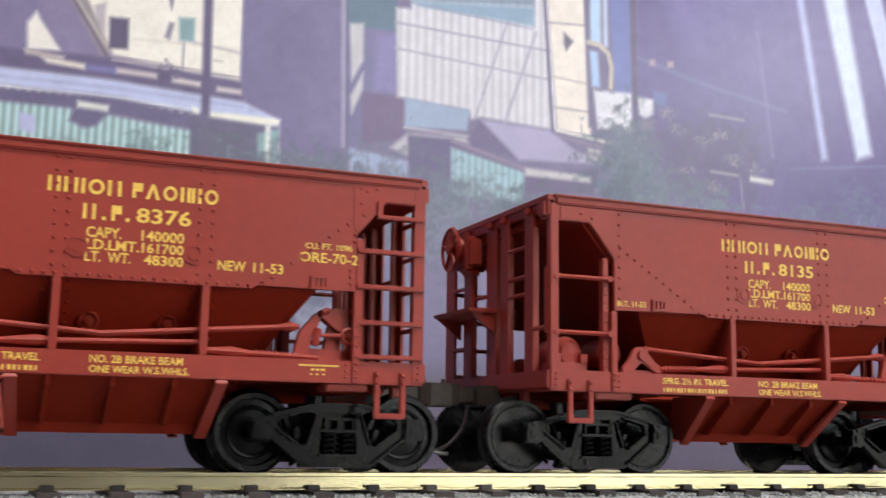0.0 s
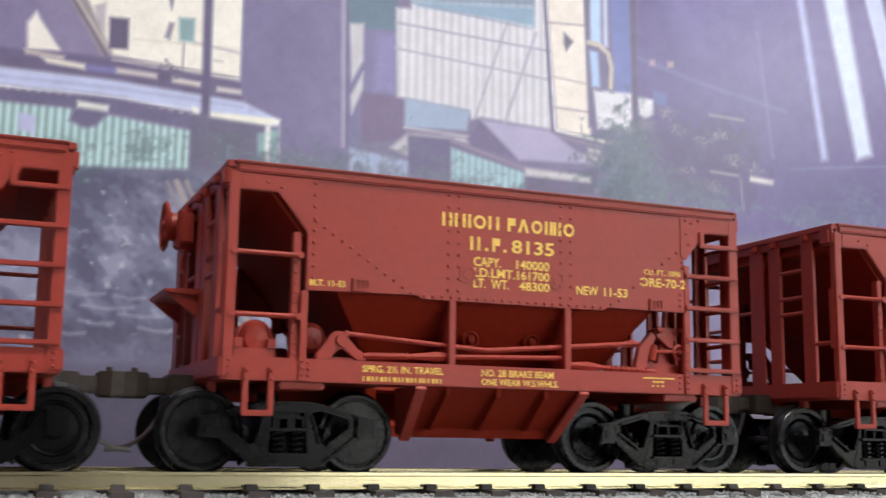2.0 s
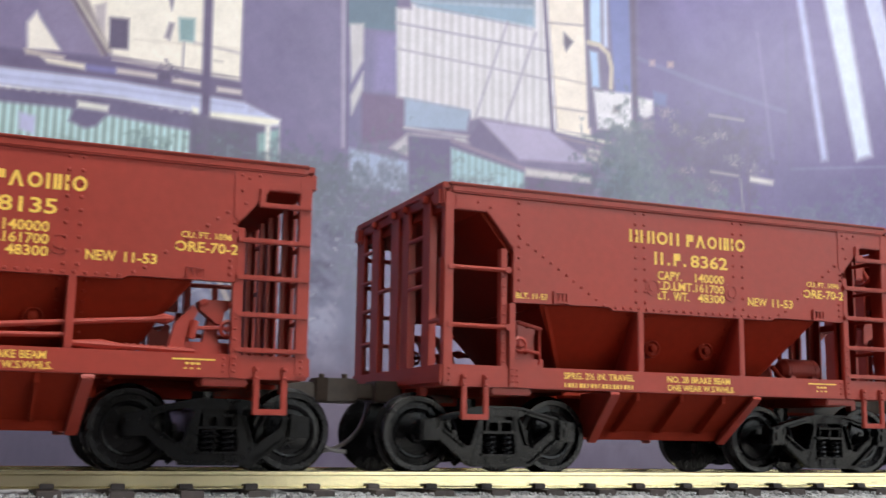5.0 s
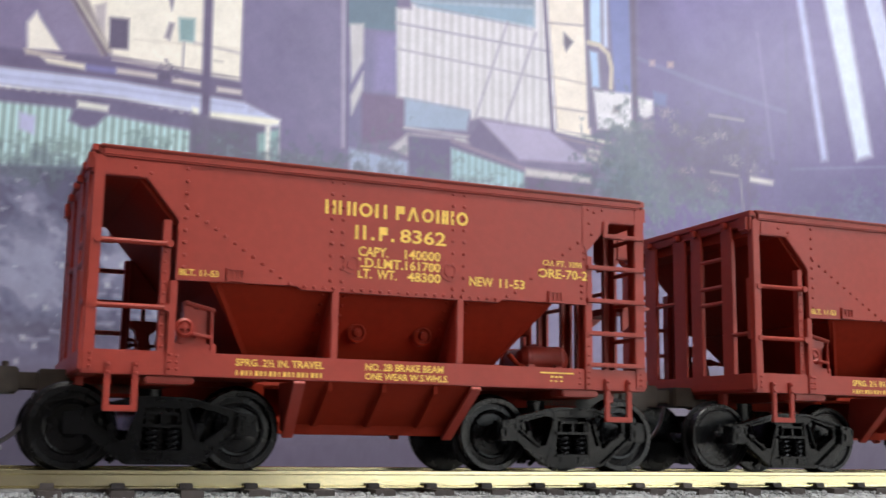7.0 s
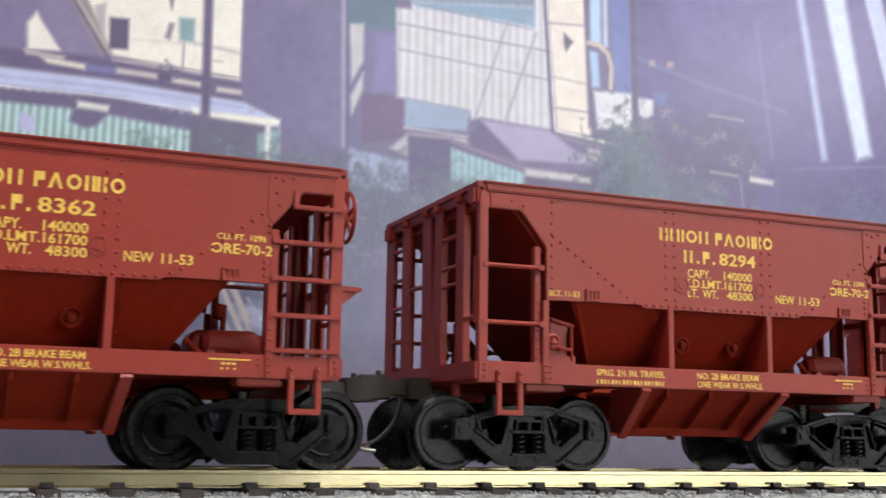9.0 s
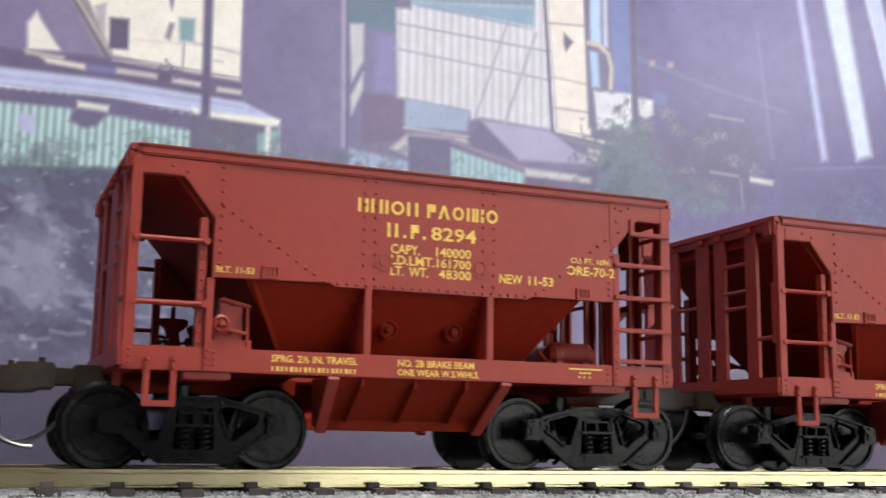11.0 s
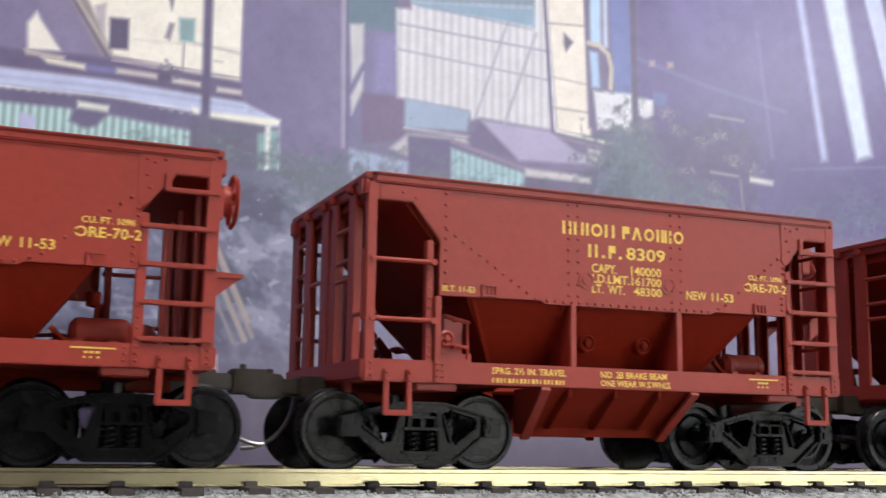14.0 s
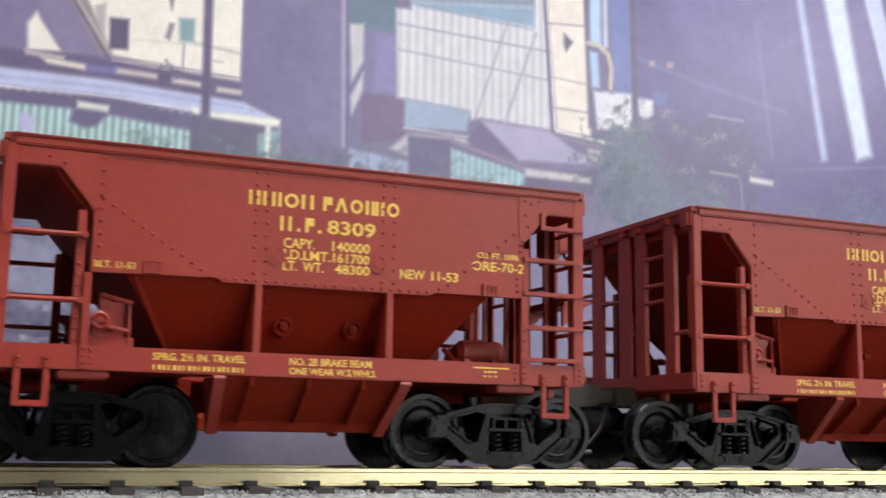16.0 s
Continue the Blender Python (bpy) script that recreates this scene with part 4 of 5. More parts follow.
    p.area((86, 82, 100), 6, (15.9, 23.4), (123.4, 27.1), (125.7, -23.0), (19.6, -22.0), strength=0.7)
    p.stroke((172, 158, 158), 2.2, (96.5, 101.0), (125.5, 41.0))
    p.stroke((160, 148, 152), 1.6, (100.2, 101.4), (128.5, 42.4))
    p.stroke((150, 140, 150), 1.4, (92.9, 100.6), (121.1, 40.0))
    p.stroke((176, 162, 160), 1.5, (103.9, 96.6), (126.9, 48.2))
    p.area((226, 206, 208), 0.8, (107.9, 33.6), (115.2, 34.5), (115.3, 29.0), (108.6, 28.6))
    p.area((178, 150, 160), 1, (108.5, 29.9), (115.4, 30.1), (115.6, 26.3), (108.7, 26.0))
    p.area((150, 190, 190), 1.5, (63.6, 112.4), (101.8, 112.9), (100.8, 108.7), (72.2, 106.7), strength=0.4)
    # cream mill building
    p.area((140, 130, 165), 1.0, (11.7, 169.9), (41.9, 175.3), (44.4, 139.7), (14.2, 137.6))
    p.area((248, 242, 236), 1.0, (37.9, 156.5), (41.0, 161.5), (51.4, 147.0), (38.6, 146.0))
    p.area((250, 244, 236), 1.0, (54.2, 177.3), (119.2, 188.8), (119.7, 144.3), (91.2, 145.9), (69.6, 147.8), (66.3, 151.9))
    p.area((148, 138, 172), 1.0, (40.6, 174.9), (48.0, 176.2), (67.6, 147.5), (51.4, 146.5), (42.4, 159.5))
    p.area((164, 154, 160), 1.0, (48.0, 176.2), (54.9, 177.4), (69.1, 149.6), (65.5, 147.3))
    p.stroke((126, 114, 134), 1.0, (51.4, 172.2), (67.1, 148.0))
    p.stroke((205, 196, 190), 0.7, (54.0, 170.4), (68.2, 149.9))
    p.area((110, 102, 128), 0.8, (67.5, 163.4), (74.8, 163.8), (75.1, 151.4), (68.0, 150.8))
    p.area((148, 176, 184), 0.9, (93.9, 167.3), (100.1, 167.9), (100.3, 158.0), (94.6, 158.0))
    p.stroke((150, 144, 160), 0.5, (96.3, 157.3), (96.3, 141.1))
    p.area((132, 124, 150), 0.8, (88.6, 178.7), (92.1, 179.3), (90.9, 170.0))
    p.area((150, 142, 160), 0.8, (90.3, 164.9), (92.2, 164.6), (90.7, 157.4), (88.8, 158.5))
    p.area((160, 150, 170), 0.8, (61.7, 167.2), (65.9, 169.0), (66.2, 156.5), (63.0, 160.4), strength=0.6)
    p.stroke((198, 190, 196), 0.9, (100.5, 158.0), (120.0, 156.2))
    p.stroke((214, 206, 200), 0.8, (77.6, 155.9), (119.8, 158.0), strength=0.5)
    p.stroke((205, 198, 196), 0.8, (108.7, 151.7), (111.9, 151.7))
    p.area((120, 110, 142), 1.0, (13.6, 144.9), (51.4, 146.5), (72.9, 146.5), (120.4, 144.3), (120.8, 136.0), (14.4, 135.4))
    p.area((206, 194, 190), 0.8, (37.3, 146.2), (52.1, 145.3), (51.6, 143.9), (38.3, 144.2))
    p.area((234, 226, 216), 0.8, (43.5, 144.0), (59.9, 143.3), (60.0, 141.0), (46.1, 141.8))
    p.area((136, 134, 188), 0.8, (59.9, 143.3), (71.4, 143.3), (71.5, 140.9), (60.0, 141.0))
    p.area((212, 202, 204), 0.8, (71.3, 143.5), (87.0, 143.3), (86.7, 141.1), (71.3, 141.3))
    p.area((222, 212, 212), 0.8, (92.6, 142.7), (103.8, 142.1), (103.9, 140.0), (92.6, 140.5))
    p.area((218, 208, 210), 0.8, (110.2, 141.1), (120.1, 141.0), (120.0, 139.1), (110.2, 139.2))
    p.stroke((158, 148, 160), 0.7, (68.6, 148.1), (120.4, 145.8))
    p.stroke((196, 186, 192), 0.7, (69.7, 146.5), (91.3, 145.4))
    p.foliage((110, 102, 128), (89.1, 143.8), 3.4, 4.7, 3, 2.3, 0.45, 0.8)
    p.foliage((120, 112, 138), (94.0, 144.0), 2.3, 3.5, 4, 2.3, 0.5, 0.8)
    # tin roofed shed
    p.area((204, 210, 242), 1.0, (14.2, 137.9), (70.2, 138.4), (122.3, 136.1), (136.6, 130.8), (135.1, 127.9), (109.8, 128.9), (70.6, 132.2), (14.7, 130.8))
    p.stroke((222, 226, 244), 1.2, (18.6, 130.4), (70.6, 131.7), (103.1, 130.4))
    p.stroke((172, 176, 214), 1.4, (18.3, 134.2), (70.4, 135.3), (120.9, 134.1), strength=0.6)
    p.area((240, 240, 246), 0.7, (21.7, 131.5), (23.1, 131.5), (23.3, 129.9), (21.9, 130.1))
    p.area((240, 240, 246), 0.7, (25.3, 131.4), (26.6, 131.4), (26.8, 129.8), (25.4, 129.9))
    p.area((240, 240, 246), 0.7, (28.8, 131.2), (30.1, 131.2), (30.3, 129.7), (28.8, 129.8))
    p.area((240, 240, 246), 0.7, (32.3, 131.1), (33.7, 131.1), (33.8, 129.6), (32.4, 129.7))
    p.area((240, 240, 246), 0.7, (35.8, 131.0), (37.2, 131.0), (37.3, 129.5), (36.0, 129.6))
    p.area((240, 240, 246), 0.7, (39.4, 130.9), (40.8, 130.9), (41.0, 129.3), (39.5, 129.5))
    p.area((240, 240, 246), 0.7, (43.1, 130.8), (44.4, 130.8), (44.5, 129.2), (43.1, 129.3))
    p.area((240, 240, 246), 0.7, (46.6, 130.6), (48.1, 130.6), (48.1, 129.1), (46.7, 129.2))
    p.area((240, 240, 246), 0.7, (50.3, 130.5), (51.7, 130.5), (51.8, 129.0), (50.4, 129.1))
    p.area((240, 240, 246), 0.7, (54.0, 130.4), (55.4, 130.4), (55.5, 128.8), (54.0, 129.0))
    p.area((240, 240, 246), 0.7, (57.6, 130.3), (59.1, 130.3), (59.2, 128.7), (57.7, 128.7))
    p.area((240, 240, 246), 0.7, (61.3, 130.2), (62.8, 130.2), (63.0, 128.6), (61.5, 128.6))
    p.area((240, 240, 246), 0.7, (65.1, 130.0), (66.5, 130.0), (66.7, 128.5), (65.2, 128.5))
    p.area((240, 240, 246), 0.7, (68.8, 129.9), (70.3, 129.9), (70.4, 128.4), (69.0, 128.4))
    p.area((240, 240, 246), 0.7, (72.7, 129.8), (74.1, 129.8), (74.2, 128.2), (72.7, 128.2))
    p.area((240, 240, 246), 0.7, (76.4, 129.7), (77.9, 129.7), (78.0, 128.1), (76.6, 128.1))
    p.area((240, 240, 246), 0.7, (80.3, 129.6), (81.7, 129.6), (81.9, 128.0), (80.4, 128.0))
    p.area((240, 240, 246), 0.7, (84.1, 129.4), (85.7, 129.4), (85.7, 127.9), (84.3, 127.9))
    p.area((240, 240, 246), 0.7, (88.1, 129.3), (89.5, 129.3), (89.6, 127.6), (88.1, 127.8))
    p.area((240, 240, 246), 0.7, (91.9, 129.2), (93.4, 129.2), (93.5, 127.5), (92.0, 127.6))
    p.area((240, 240, 246), 0.7, (95.9, 129.1), (97.4, 129.1), (97.5, 127.4), (95.9, 127.5))
    p.area((240, 240, 246), 0.7, (99.9, 128.9), (101.3, 128.9), (101.5, 127.3), (99.9, 127.3))
    p.area((246, 246, 242), 0.8, (100.8, 131.9), (103.4, 131.4), (103.6, 128.2), (101.0, 128.6))
    p.area((250, 248, 240), 0.9, (107.1, 130.5), (136.6, 131.1), (136.0, 128.5), (130.4, 127.3), (107.2, 128.0))
    p.area((180, 180, 215), 0.8, (122.3, 136.1), (130.1, 133.3), (123.3, 132.0), strength=0.6)
    p.area((122, 114, 146), 1.0, (14.9, 129.5), (70.7, 131.2), (103.6, 128.2), (103.9, 122.3), (70.9, 125.5), (15.3, 124.0))
    p.area((176, 202, 206), 1.0, (15.3, 124.5), (54.5, 125.2), (71.1, 124.2), (101.2, 121.9), (101.2, 106.5), (17.2, 99.7), stripes=(3.0, 0.12))
    p.area((122, 114, 146), 1.0, (56.6, 125.4), (69.9, 125.7), (65.1, 119.4), (61.0, 118.2), (55.2, 120.4))
    p.area((232, 232, 228), 0.8, (57.7, 128.7), (69.4, 128.1), (69.1, 125.6), (57.9, 126.0))
    p.area((196, 196, 232), 1.0, (37.5, 121.7), (43.3, 120.6), (43.2, 113.7), (37.8, 115.3))
    p.area((118, 112, 138), 1.2, (100.5, 129.2), (103.6, 128.2), (130.4, 127.3), (131.2, 109.6), (100.8, 106.5))
    p.area((156, 196, 196), 1.0, (127.3, 123.7), (136.0, 127.0), (136.3, 110.1), (127.9, 109.3), strength=0.8)
    p.area((238, 238, 236), 0.8, (130.4, 127.7), (132.5, 128.0), (132.8, 109.8), (130.7, 109.5))
    p.stroke((196, 200, 208), 0.6, (136.4, 128.5), (136.3, 110.1))
    p.foliage((116, 134, 140), (83.3, 113.1), 11.3, 7.1, 5, 3.4, 0.5, 0.7)
    p.foliage((112, 118, 132), (114.9, 114.8), 13.6, 8.3, 6, 3.4, 0.45, 0.6)
    p.foliage((134, 150, 152), (53.5, 109.7), 9.0, 4.7, 7, 2.9, 0.55, 0.6)
    p.foliage((118, 122, 138), (142.6, 114.4), 13.6, 8.3, 8, 3.4, 0.45, 0.6)
    p.foliage((100, 108, 120), (44.0, 102.2), 22.6, 8.3, 27, 3.4, 0.45, 0.6)
    p.area((116, 106, 138), 0.9, (103.1, 185.9), (106.8, 186.7), (107.8, 128.7), (104.5, 128.3))
    p.area((122, 114, 140), 1.2, (104.5, 128.3), (107.8, 128.7), (108.4, 107.3), (105.1, 106.9), strength=0.6)
    # shaded block and slim pole
    p.area((130, 120, 158), 1.0, (119.2, 188.8), (160.6, 196.0), (163.2, 115.3), (137.0, 119.2), (136.6, 130.8), (122.3, 136.1), (119.7, 144.3))
    p.area((122, 112, 150), 4, (128.4, 175.8), (149.8, 179.3), (150.8, 150.0), (129.7, 147.1), strength=0.5)
    p.area((140, 130, 168), 5, (146.2, 147.0), (161.6, 149.0), (162.4, 124.9), (147.0, 123.1), strength=0.5)
    p.area((110, 128, 150), 1.0, (162.4, 196.4), (185.1, 200.4), (185.6, 175.4), (163.1, 174.4))
    p.area((130, 122, 162), 1.0, (162.8, 174.3), (185.5, 175.9), (186.2, 146.9), (171.2, 123.5), (164.6, 115.6))
    p.area((144, 134, 184), 2, (176.9, 173.1), (185.6, 174.4), (186.2, 148.6), (175.6, 147.2))
    p.area((128, 110, 144), 1.0, (170.6, 146.8), (189.8, 147.4), (189.7, 129.0), (171.2, 124.5))
    p.area((204, 200, 208), 0.9, (164.5, 176.1), (170.8, 177.1), (171.0, 160.7), (166.0, 150.7))
    p.area((204, 200, 208), 0.9, (171.1, 155.8), (171.0, 147.9), (166.4, 136.5), (165.7, 144.7))
    p.area((168, 160, 190), 0.7, (160.2, 196.0), (162.4, 196.4), (164.1, 122.2), (162.4, 122.0))
    p.stroke((118, 108, 140), 0.6, (163.3, 191.4), (164.9, 122.2))
    # pale concentrator building
    p.area((218, 215, 224), 1.0, (185.1, 186.5), (192.0, 187.2), (191.8, 201.6), (258.0, 213.1), (263.1, 141.3), (225.2, 142.8), (220.9, 141.3), (219.7, 145.2), (186.4, 146.9), stripes=(4.0, 0.05))
    p.area((128, 146, 172), 1.0, (191.8, 201.6), (251.6, 212.0), (251.5, 198.0), (211.1, 192.8), (192.0, 190.7), strength=0.8)
    p.area((150, 174, 200), 1.2, (192.0, 190.7), (211.1, 192.8), (251.5, 197.4), (251.6, 188.3), (216.6, 188.5), (195.2, 188.7))
    p.stroke((168, 162, 186), 0.9, (184.9, 179.8), (259.9, 177.8))
    p.stroke((178, 172, 192), 0.9, (185.2, 168.3), (259.1, 164.4))
    p.stroke((176, 170, 192), 1.3, (238.1, 188.3), (223.0, 143.1), strength=0.7)
    p.stroke((176, 170, 192), 1.5, (252.2, 185.2), (236.6, 140.7), strength=0.7)
    p.stroke((150, 146, 172), 0.8, (192.6, 189.8), (249.9, 187.0), strength=0.6)
    p.area((164, 178, 206), 1.0, (189.8, 146.9), (220.3, 145.2), (218.8, 135.9), (190.1, 134.0))
    p.stroke((196, 190, 202), 1.0, (190.1, 134.0), (222.5, 133.4))
    p.area((196, 190, 202), 1, (183.7, 124.4), (191.7, 131.8), (222.5, 132.8), (223.1, 130.4), (192.7, 130.3), (192.4, 121.5))
    p.area((246, 236, 228), 1.0, (257.4, 213.0), (276.8, 216.5), (280.4, 140.7), (263.1, 141.7))
    p.stroke((176, 164, 172), 0.8, (257.4, 191.3), (277.3, 192.9))
    p.stroke((196, 184, 184), 0.8, (260.2, 166.2), (278.9, 165.0))
    p.stroke((190, 178, 182), 1.0, (261.4, 152.0), (279.9, 151.8))
    p.area((120, 110, 130), 0.8, (266.6, 188.0), (271.4, 184.3), (267.7, 179.0), (266.6, 182.1))
    p.stroke((232, 226, 220), 1.4, (263.1, 141.3), (290.4, 138.6))
    p.stroke((150, 140, 160), 1.2, (263.1, 138.6), (287.5, 136.1))
    p.stroke((118, 108, 138), 1.5, (256.2, 210.1), (260.7, 140.4))
    p.area((128, 118, 148), 1.0, (276.8, 216.5), (280.4, 217.1), (282.9, 145.2), (279.2, 144.7))
    p.area((192, 216, 246), 1.0, (280.1, 217.1), (285.9, 218.1), (286.1, 184.4), (280.4, 185.2))
    p.area((206, 214, 240), 1.0, (287.1, 218.3), (289.5, 218.7), (289.8, 184.4), (287.4, 184.1))
    p.area((130, 136, 192), 1.0, (289.5, 218.7), (302.4, 221.0), (302.2, 163.3), (293.2, 162.6))
    p.area((186, 210, 244), 1.0, (279.9, 181.3), (284.3, 181.0), (285.3, 164.2), (281.1, 164.2))
    p.stroke((206, 196, 190), 2.4, (279.5, 185.1), (285.0, 184.8), (289.8, 181.2), (291.5, 174.8), (291.0, 165.1))
    p.area((232, 230, 240), 1.0, (281.8, 162.7), (302.2, 163.7), (302.5, 145.9), (284.0, 144.8))
    p.area((240, 238, 244), 1.0, (305.3, 162.5), (313.9, 162.1), (313.8, 154.9), (309.4, 152.2), (305.7, 153.9))
    p.area((150, 146, 160), 1, (292.5, 156.6), (296.1, 157.0), (295.4, 153.7), (291.8, 153.2))
    p.area((126, 132, 184), 1.0, (314.0, 166.5), (321.5, 165.8), (320.7, 160.1), (314.4, 159.9), strength=0.8)
    p.area((160, 160, 172), 1.2, (305.1, 151.2), (314.3, 152.2), (313.6, 147.2), (305.6, 146.9), strength=0.7)
    p.area((116, 104, 134), 1.0, (301.3, 220.7), (304.9, 221.4), (305.6, 144.1), (302.9, 143.9))
    # small sheds in front
    p.area((118, 108, 144), 1.0, (191.7, 130.7), (212.5, 131.6), (212.8, 107.1), (192.2, 105.1))
    p.area((124, 112, 146), 1.0, (218.8, 132.0), (225.2, 141.3), (243.9, 126.1), (221.6, 128.8))
    p.area((182, 172, 206), 1.0, (225.2, 141.8), (259.0, 140.8), (282.1, 127.7), (243.9, 125.7))
    p.area((120, 108, 140), 1.0, (211.9, 129.1), (248.7, 120.5), (284.5, 125.8), (281.4, 113.8), (247.3, 110.4))
    p.area((166, 194, 206), 1.0, (211.5, 127.6), (246.7, 120.3), (246.2, 106.5), (211.8, 107.0), stripes=(3.2, 0.06))
    p.stroke((150, 136, 164), 1.6, (211.9, 130.7), (248.9, 121.5))
    p.area((206, 200, 206), 0.9, (247.2, 122.4), (280.3, 122.2), (280.3, 118.9), (247.2, 118.9))
    p.area((196, 188, 198), 0.9, (278.6, 135.2), (286.3, 134.5), (286.3, 132.3), (278.6, 132.6))
    p.area((190, 182, 192), 0.9, (275.6, 132.2), (292.7, 130.9), (292.7, 128.9), (277.5, 129.2))
    p.stroke((186, 176, 188), 0.8, (285.1, 133.7), (285.0, 126.9))
    p.area((168, 178, 210), 1.0, (165.9, 122.4), (191.9, 119.5), (192.2, 106.3), (166.3, 106.2))
    # trees and dim plant on the far side
    p.foliage((110, 118, 134), (299.4, 130.0), 16.9, 23.6, 11, 3.4, 0.42, 0.75)
    p.foliage((120, 132, 142), (311.3, 120.6), 20.3, 23.6, 12, 3.4, 0.42, 0.75)
    p.foliage((100, 108, 126), (293.1, 116.2), 20.3, 16.5, 13, 3.4, 0.42, 0.75)
    p.foliage((124, 134, 146), (231.0, 107.1), 20.3, 7.1, 14, 3.4, 0.42, 0.75)
    p.foliage((106, 114, 130), (247.3, 102.8), 20.3, 10.6, 15, 3.4, 0.42, 0.75)
    p.foliage((118, 128, 140), (212.4, 102.1), 18.1, 11.8, 16, 3.4, 0.42, 0.75)
    p.foliage((122, 136, 146), (336.1, 119.1), 22.6, 11.8, 17, 3.4, 0.42, 0.75)
    p.foliage((120, 126, 140), (302.5, 141.1), 11.3, 9.4, 18, 3.4, 0.42, 0.75)
    p.foliage((112, 104, 134), (352.7, 138.6), 27.1, 18.9, 19, 3.4, 0.42, 0.75)
    p.foliage((124, 134, 152), (401.9, 114.1), 24.9, 7.1, 20, 3.4, 0.42, 0.75)
    p.foliage((126, 138, 160), (437.7, 121.5), 15.8, 14.2, 21, 3.4, 0.42, 0.75)
    p.foliage((118, 122, 140), (187.0, 91.4), 33.9, 28.3, 22, 3.4, 0.42, 0.75)
    p.foliage((112, 118, 134), (152.4, 104.8), 22.6, 14.2, 23, 3.4, 0.42, 0.75)
    p.area((110, 100, 130), 8, (308.8, 152.7), (369.7, 154.5), (368.5, 122.2), (320.4, 117.5), strength=0.55)
    p.foliage((148, 138, 160), (327.4, 149.5), 5.6, 3.5, 40, 2.1, 0.5, 0.5)
    p.foliage((148, 138, 160), (339.9, 145.4), 5.6, 3.5, 41, 2.1, 0.5, 0.5)
    p.foliage((148, 138, 160), (351.4, 149.6), 5.6, 3.5, 42, 2.1, 0.5, 0.5)
    p.foliage((148, 138, 160), (359.2, 137.9), 5.6, 3.5, 43, 2.1, 0.5, 0.5)
    p.foliage((148, 138, 160), (331.6, 130.7), 5.6, 3.5, 44, 2.1, 0.5, 0.5)
    p.foliage((148, 138, 160), (347.4, 124.2), 5.6, 3.5, 45, 2.1, 0.5, 0.5)
    p.foliage((148, 138, 160), (370.6, 134.9), 5.6, 3.5, 46, 2.1, 0.5, 0.5)
    p.foliage((148, 138, 160), (321.2, 156.9), 5.6, 3.5, 47, 2.1, 0.5, 0.5)
    p.stroke((160, 152, 178), 1.2, (345.4, 158.9), (365.1, 158.5))
    p.stroke((166, 158, 178), 1.2, (345.3, 131.1), (360.9, 130.6))
    p.area((216, 210, 214), 0.9, (367.5, 131.2), (381.8, 130.5), (381.4, 127.9), (367.4, 128.5))
    p.stroke((150, 142, 168), 1.0, (362.2, 129.1), (363.6, 114.2))
    p.stroke((118, 106, 138), 1.2, (367.0, 154.2), (366.8, 112.3))
    p.stroke((146, 144, 192), 2.2, (306.2, 181.4), (343.9, 173.3), (390.5, 166.2), strength=0.35)
    p.stroke((148, 146, 196), 1.4, (392.7, 137.3), (453.2, 144.9), strength=0.5)
    p.area((112, 104, 146), 6, (385.8, 136.5), (504.2, 149.0), (501.8, 118.4), (384.7, 108.4), strength=0.6)
    p.area((204, 176, 186), 0.8, (312.3, 181.4), (315.2, 181.9), (315.2, 179.0), (312.3, 178.6), strength=0.7)
    p.area((206, 178, 184), 0.8, (322.1, 182.0), (325.6, 182.5), (325.5, 179.7), (322.1, 179.2), strength=0.8)
    # bright streaks down the tower, shiny highlights put into the printed colour
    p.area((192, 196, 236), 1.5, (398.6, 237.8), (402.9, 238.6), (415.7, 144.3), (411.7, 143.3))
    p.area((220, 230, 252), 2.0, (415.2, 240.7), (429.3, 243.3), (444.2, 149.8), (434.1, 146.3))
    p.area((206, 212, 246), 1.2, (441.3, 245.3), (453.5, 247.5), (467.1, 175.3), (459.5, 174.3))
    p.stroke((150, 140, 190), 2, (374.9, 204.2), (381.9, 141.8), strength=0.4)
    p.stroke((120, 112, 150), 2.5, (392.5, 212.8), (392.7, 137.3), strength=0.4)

    # mottling of the print
    p.c *= (1 + 0.05 * (p.value(5, 71) - 0.5) + 0.03 * (p.value(1.6, 72) - 0.5) + 0.02 * (p.value(0.8, 73) - 0.5))[:, None]


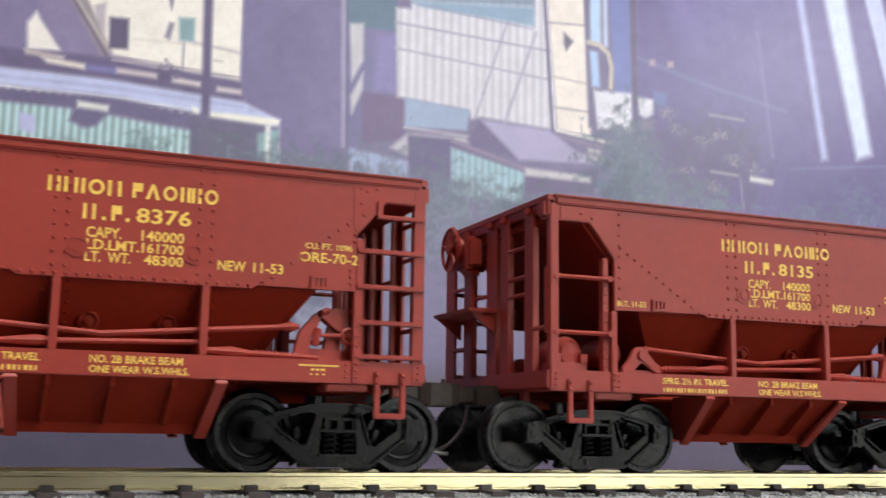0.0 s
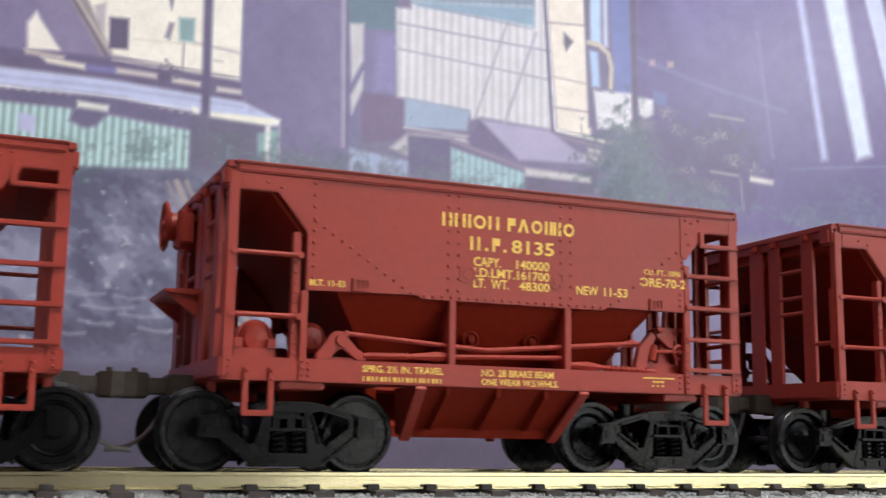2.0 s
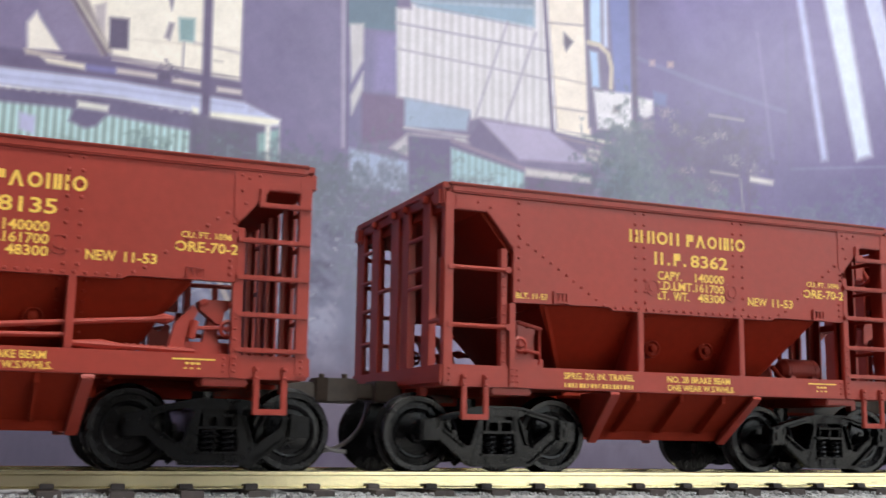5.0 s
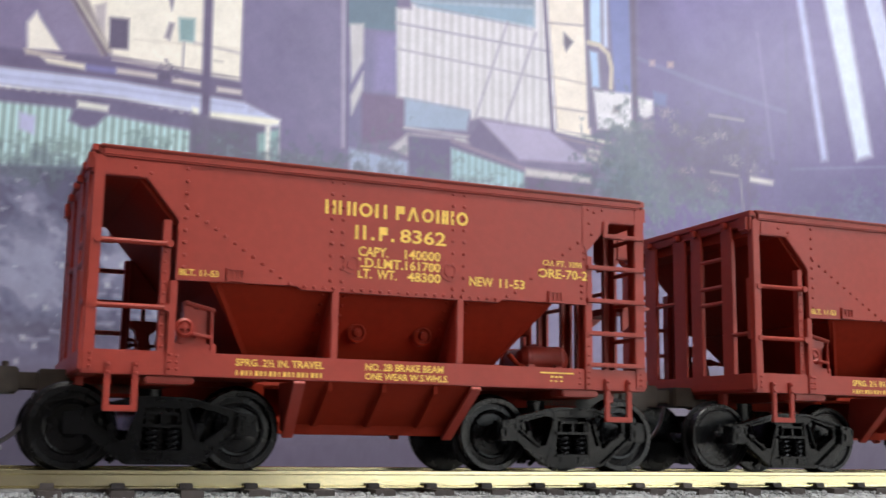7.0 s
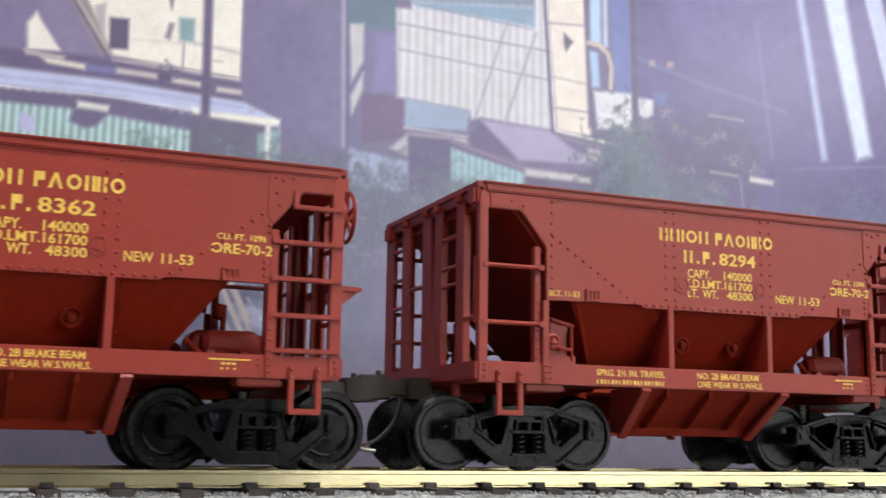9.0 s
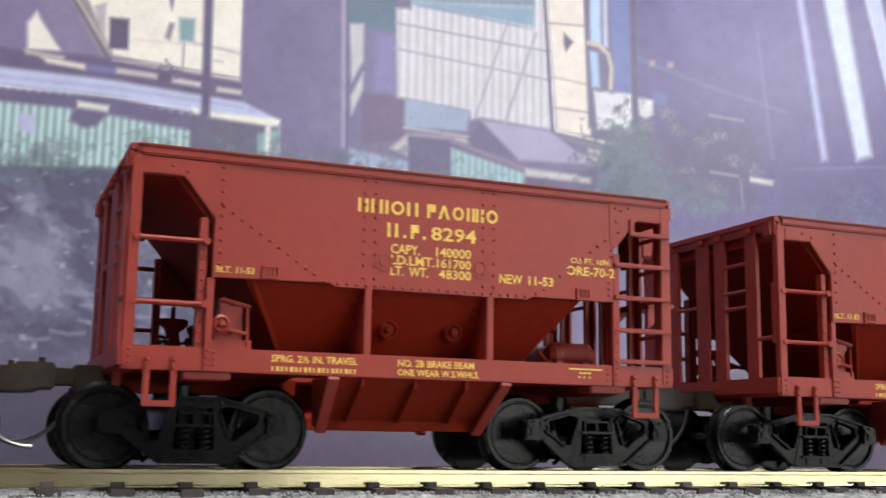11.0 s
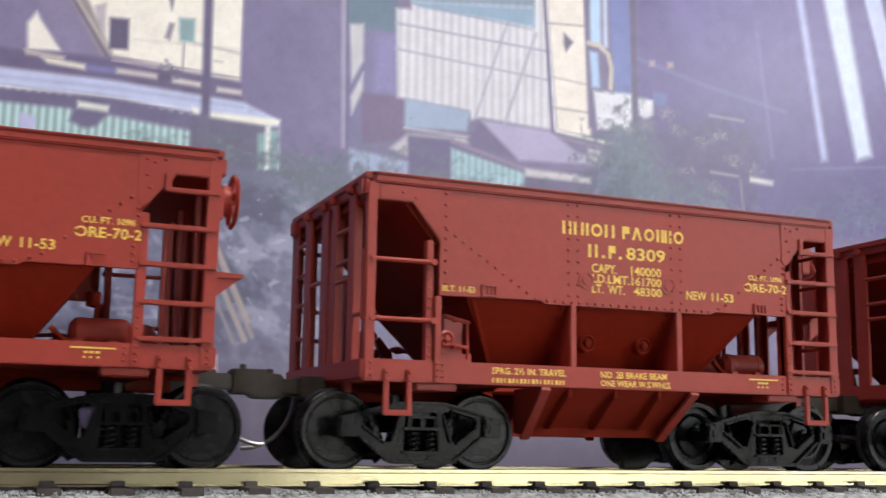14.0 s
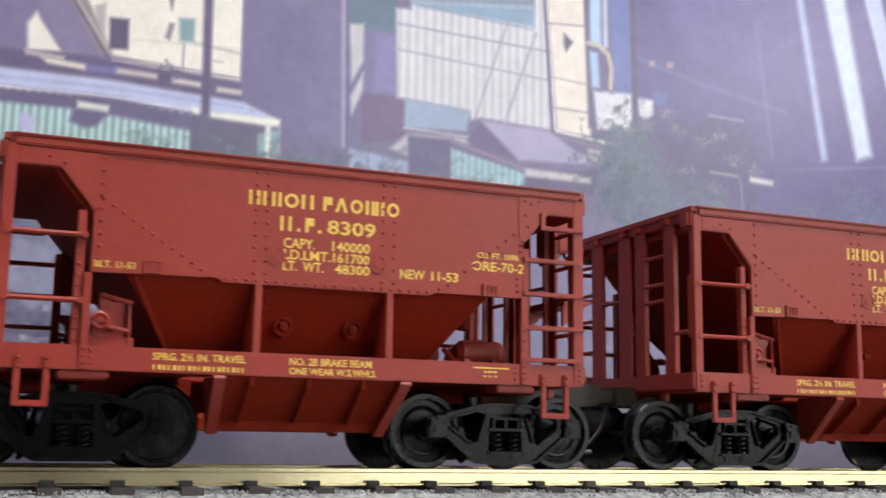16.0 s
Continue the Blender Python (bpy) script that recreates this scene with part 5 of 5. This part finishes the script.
def backdrop():
    """One sheet of printed paper on a thin board, parallel to the track."""
    turn = np.concatenate([np.linspace(-60, 0, 24)[:-1], np.linspace(0, 46, 500), np.linspace(46, 66, 14)[1:]])
    xs = 27.6 + 438.0 * np.tan(np.radians(turn))
    zs = np.concatenate([np.linspace(-9, 0, 4)[:-1], np.linspace(0, 290, 360), np.linspace(290, 420, 12)[1:]])
    gx, gz = np.meshgrid(xs, zs)
    p = Print(gx.ravel(), gz.ravel(), (132, 122, 156))
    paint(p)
    n, m = len(xs), len(zs)
    k = np.arange(n * m).reshape(m, n)
    faces = np.stack([k[:-1, :-1], k[:-1, 1:], k[1:, 1:], k[1:, :-1]], -1).reshape(-1, 4)
    me = bpy.data.meshes.new("backdrop_sheet")
    me.from_pydata(np.column_stack([p.x * MM, np.full(n * m, 0.290), p.z * MM]).tolist(), [], faces.tolist())
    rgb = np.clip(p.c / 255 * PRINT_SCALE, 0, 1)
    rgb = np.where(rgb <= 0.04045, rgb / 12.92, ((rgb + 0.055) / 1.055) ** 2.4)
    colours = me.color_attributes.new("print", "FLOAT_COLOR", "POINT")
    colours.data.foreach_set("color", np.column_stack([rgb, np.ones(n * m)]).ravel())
    mat = bpy.data.materials.new("printed_paper")
    mat.use_nodes = True
    nt = mat.node_tree
    b = nt.nodes["Principled BSDF"]
    at = nt.nodes.new("ShaderNodeVertexColor")
    at.layer_name = "print"
    nt.links.new(at.outputs["Color"], b.inputs["Base Color"])
    b.inputs["Roughness"].default_value = 0.27
    b.inputs["Specular IOR Level"].default_value = 0.42
    me.materials.append(mat)
    board = thing("backdrop", "printed photograph of a purple-hazed mill behind the track", "backdrop", kind="structure")
    part("sheet", me, mat, board, "glossy printed photograph of mill buildings and trees")
    part("board", Shape().box(-780, 1020, 290.6, 300, -9, 420), WHITE, board, "thin white backing board")


PRINT_SCALE = 1.0
backdrop()


# ---- movement ----
# the train's travel in millimetres, second by second
TRAVEL = [(0.0, 31.1), (0.5, 20.9), (1.0, 10.3), (1.5, 0.0), (2.0, -11.4), (2.5, -22.2), (3.0, -32.9), (3.5, -42.7), (4.0, -52.5), (6.5, -106.0), (7.0, -116.4), (7.5, -127.1), (8.0, -138.7), (8.5, -149.4), (9.0, -159.0), (11.5, -212.5), (12.0, -221.7), (12.5, -232.0), (13.0, -242.6), (13.5, -253.9), (14.0, -264.5), (14.5, -275.3), (15.0, -284.7), (15.5, -295.1), (16.0, -306.5)]


def motions():
    times = [t for t, _ in TRAVEL]
    far = [d for _, d in TRAVEL]
    for car, (x, turn, _) in zip(TRAIN, CARS):
        walk(car, [(t, pose((x + d) * MM, 0, 0, 0, 0, turn)) for t, d in TRAVEL])
        sign = 1 if turn == 0 else -1
        for ws in [o for o in car.children if o.name.startswith("wheelset")]:
            at = ws.matrix_basis.translation.copy()
            rows = []
            for i in range(81):
                t = 0.2 * i
                d = float(np.interp(t, times, far))
                rows.append((t, pose(at.x, at.y, at.z, 0, math.degrees(sign * d / 4.85), 0)))
            walk(ws, rows)


motions()
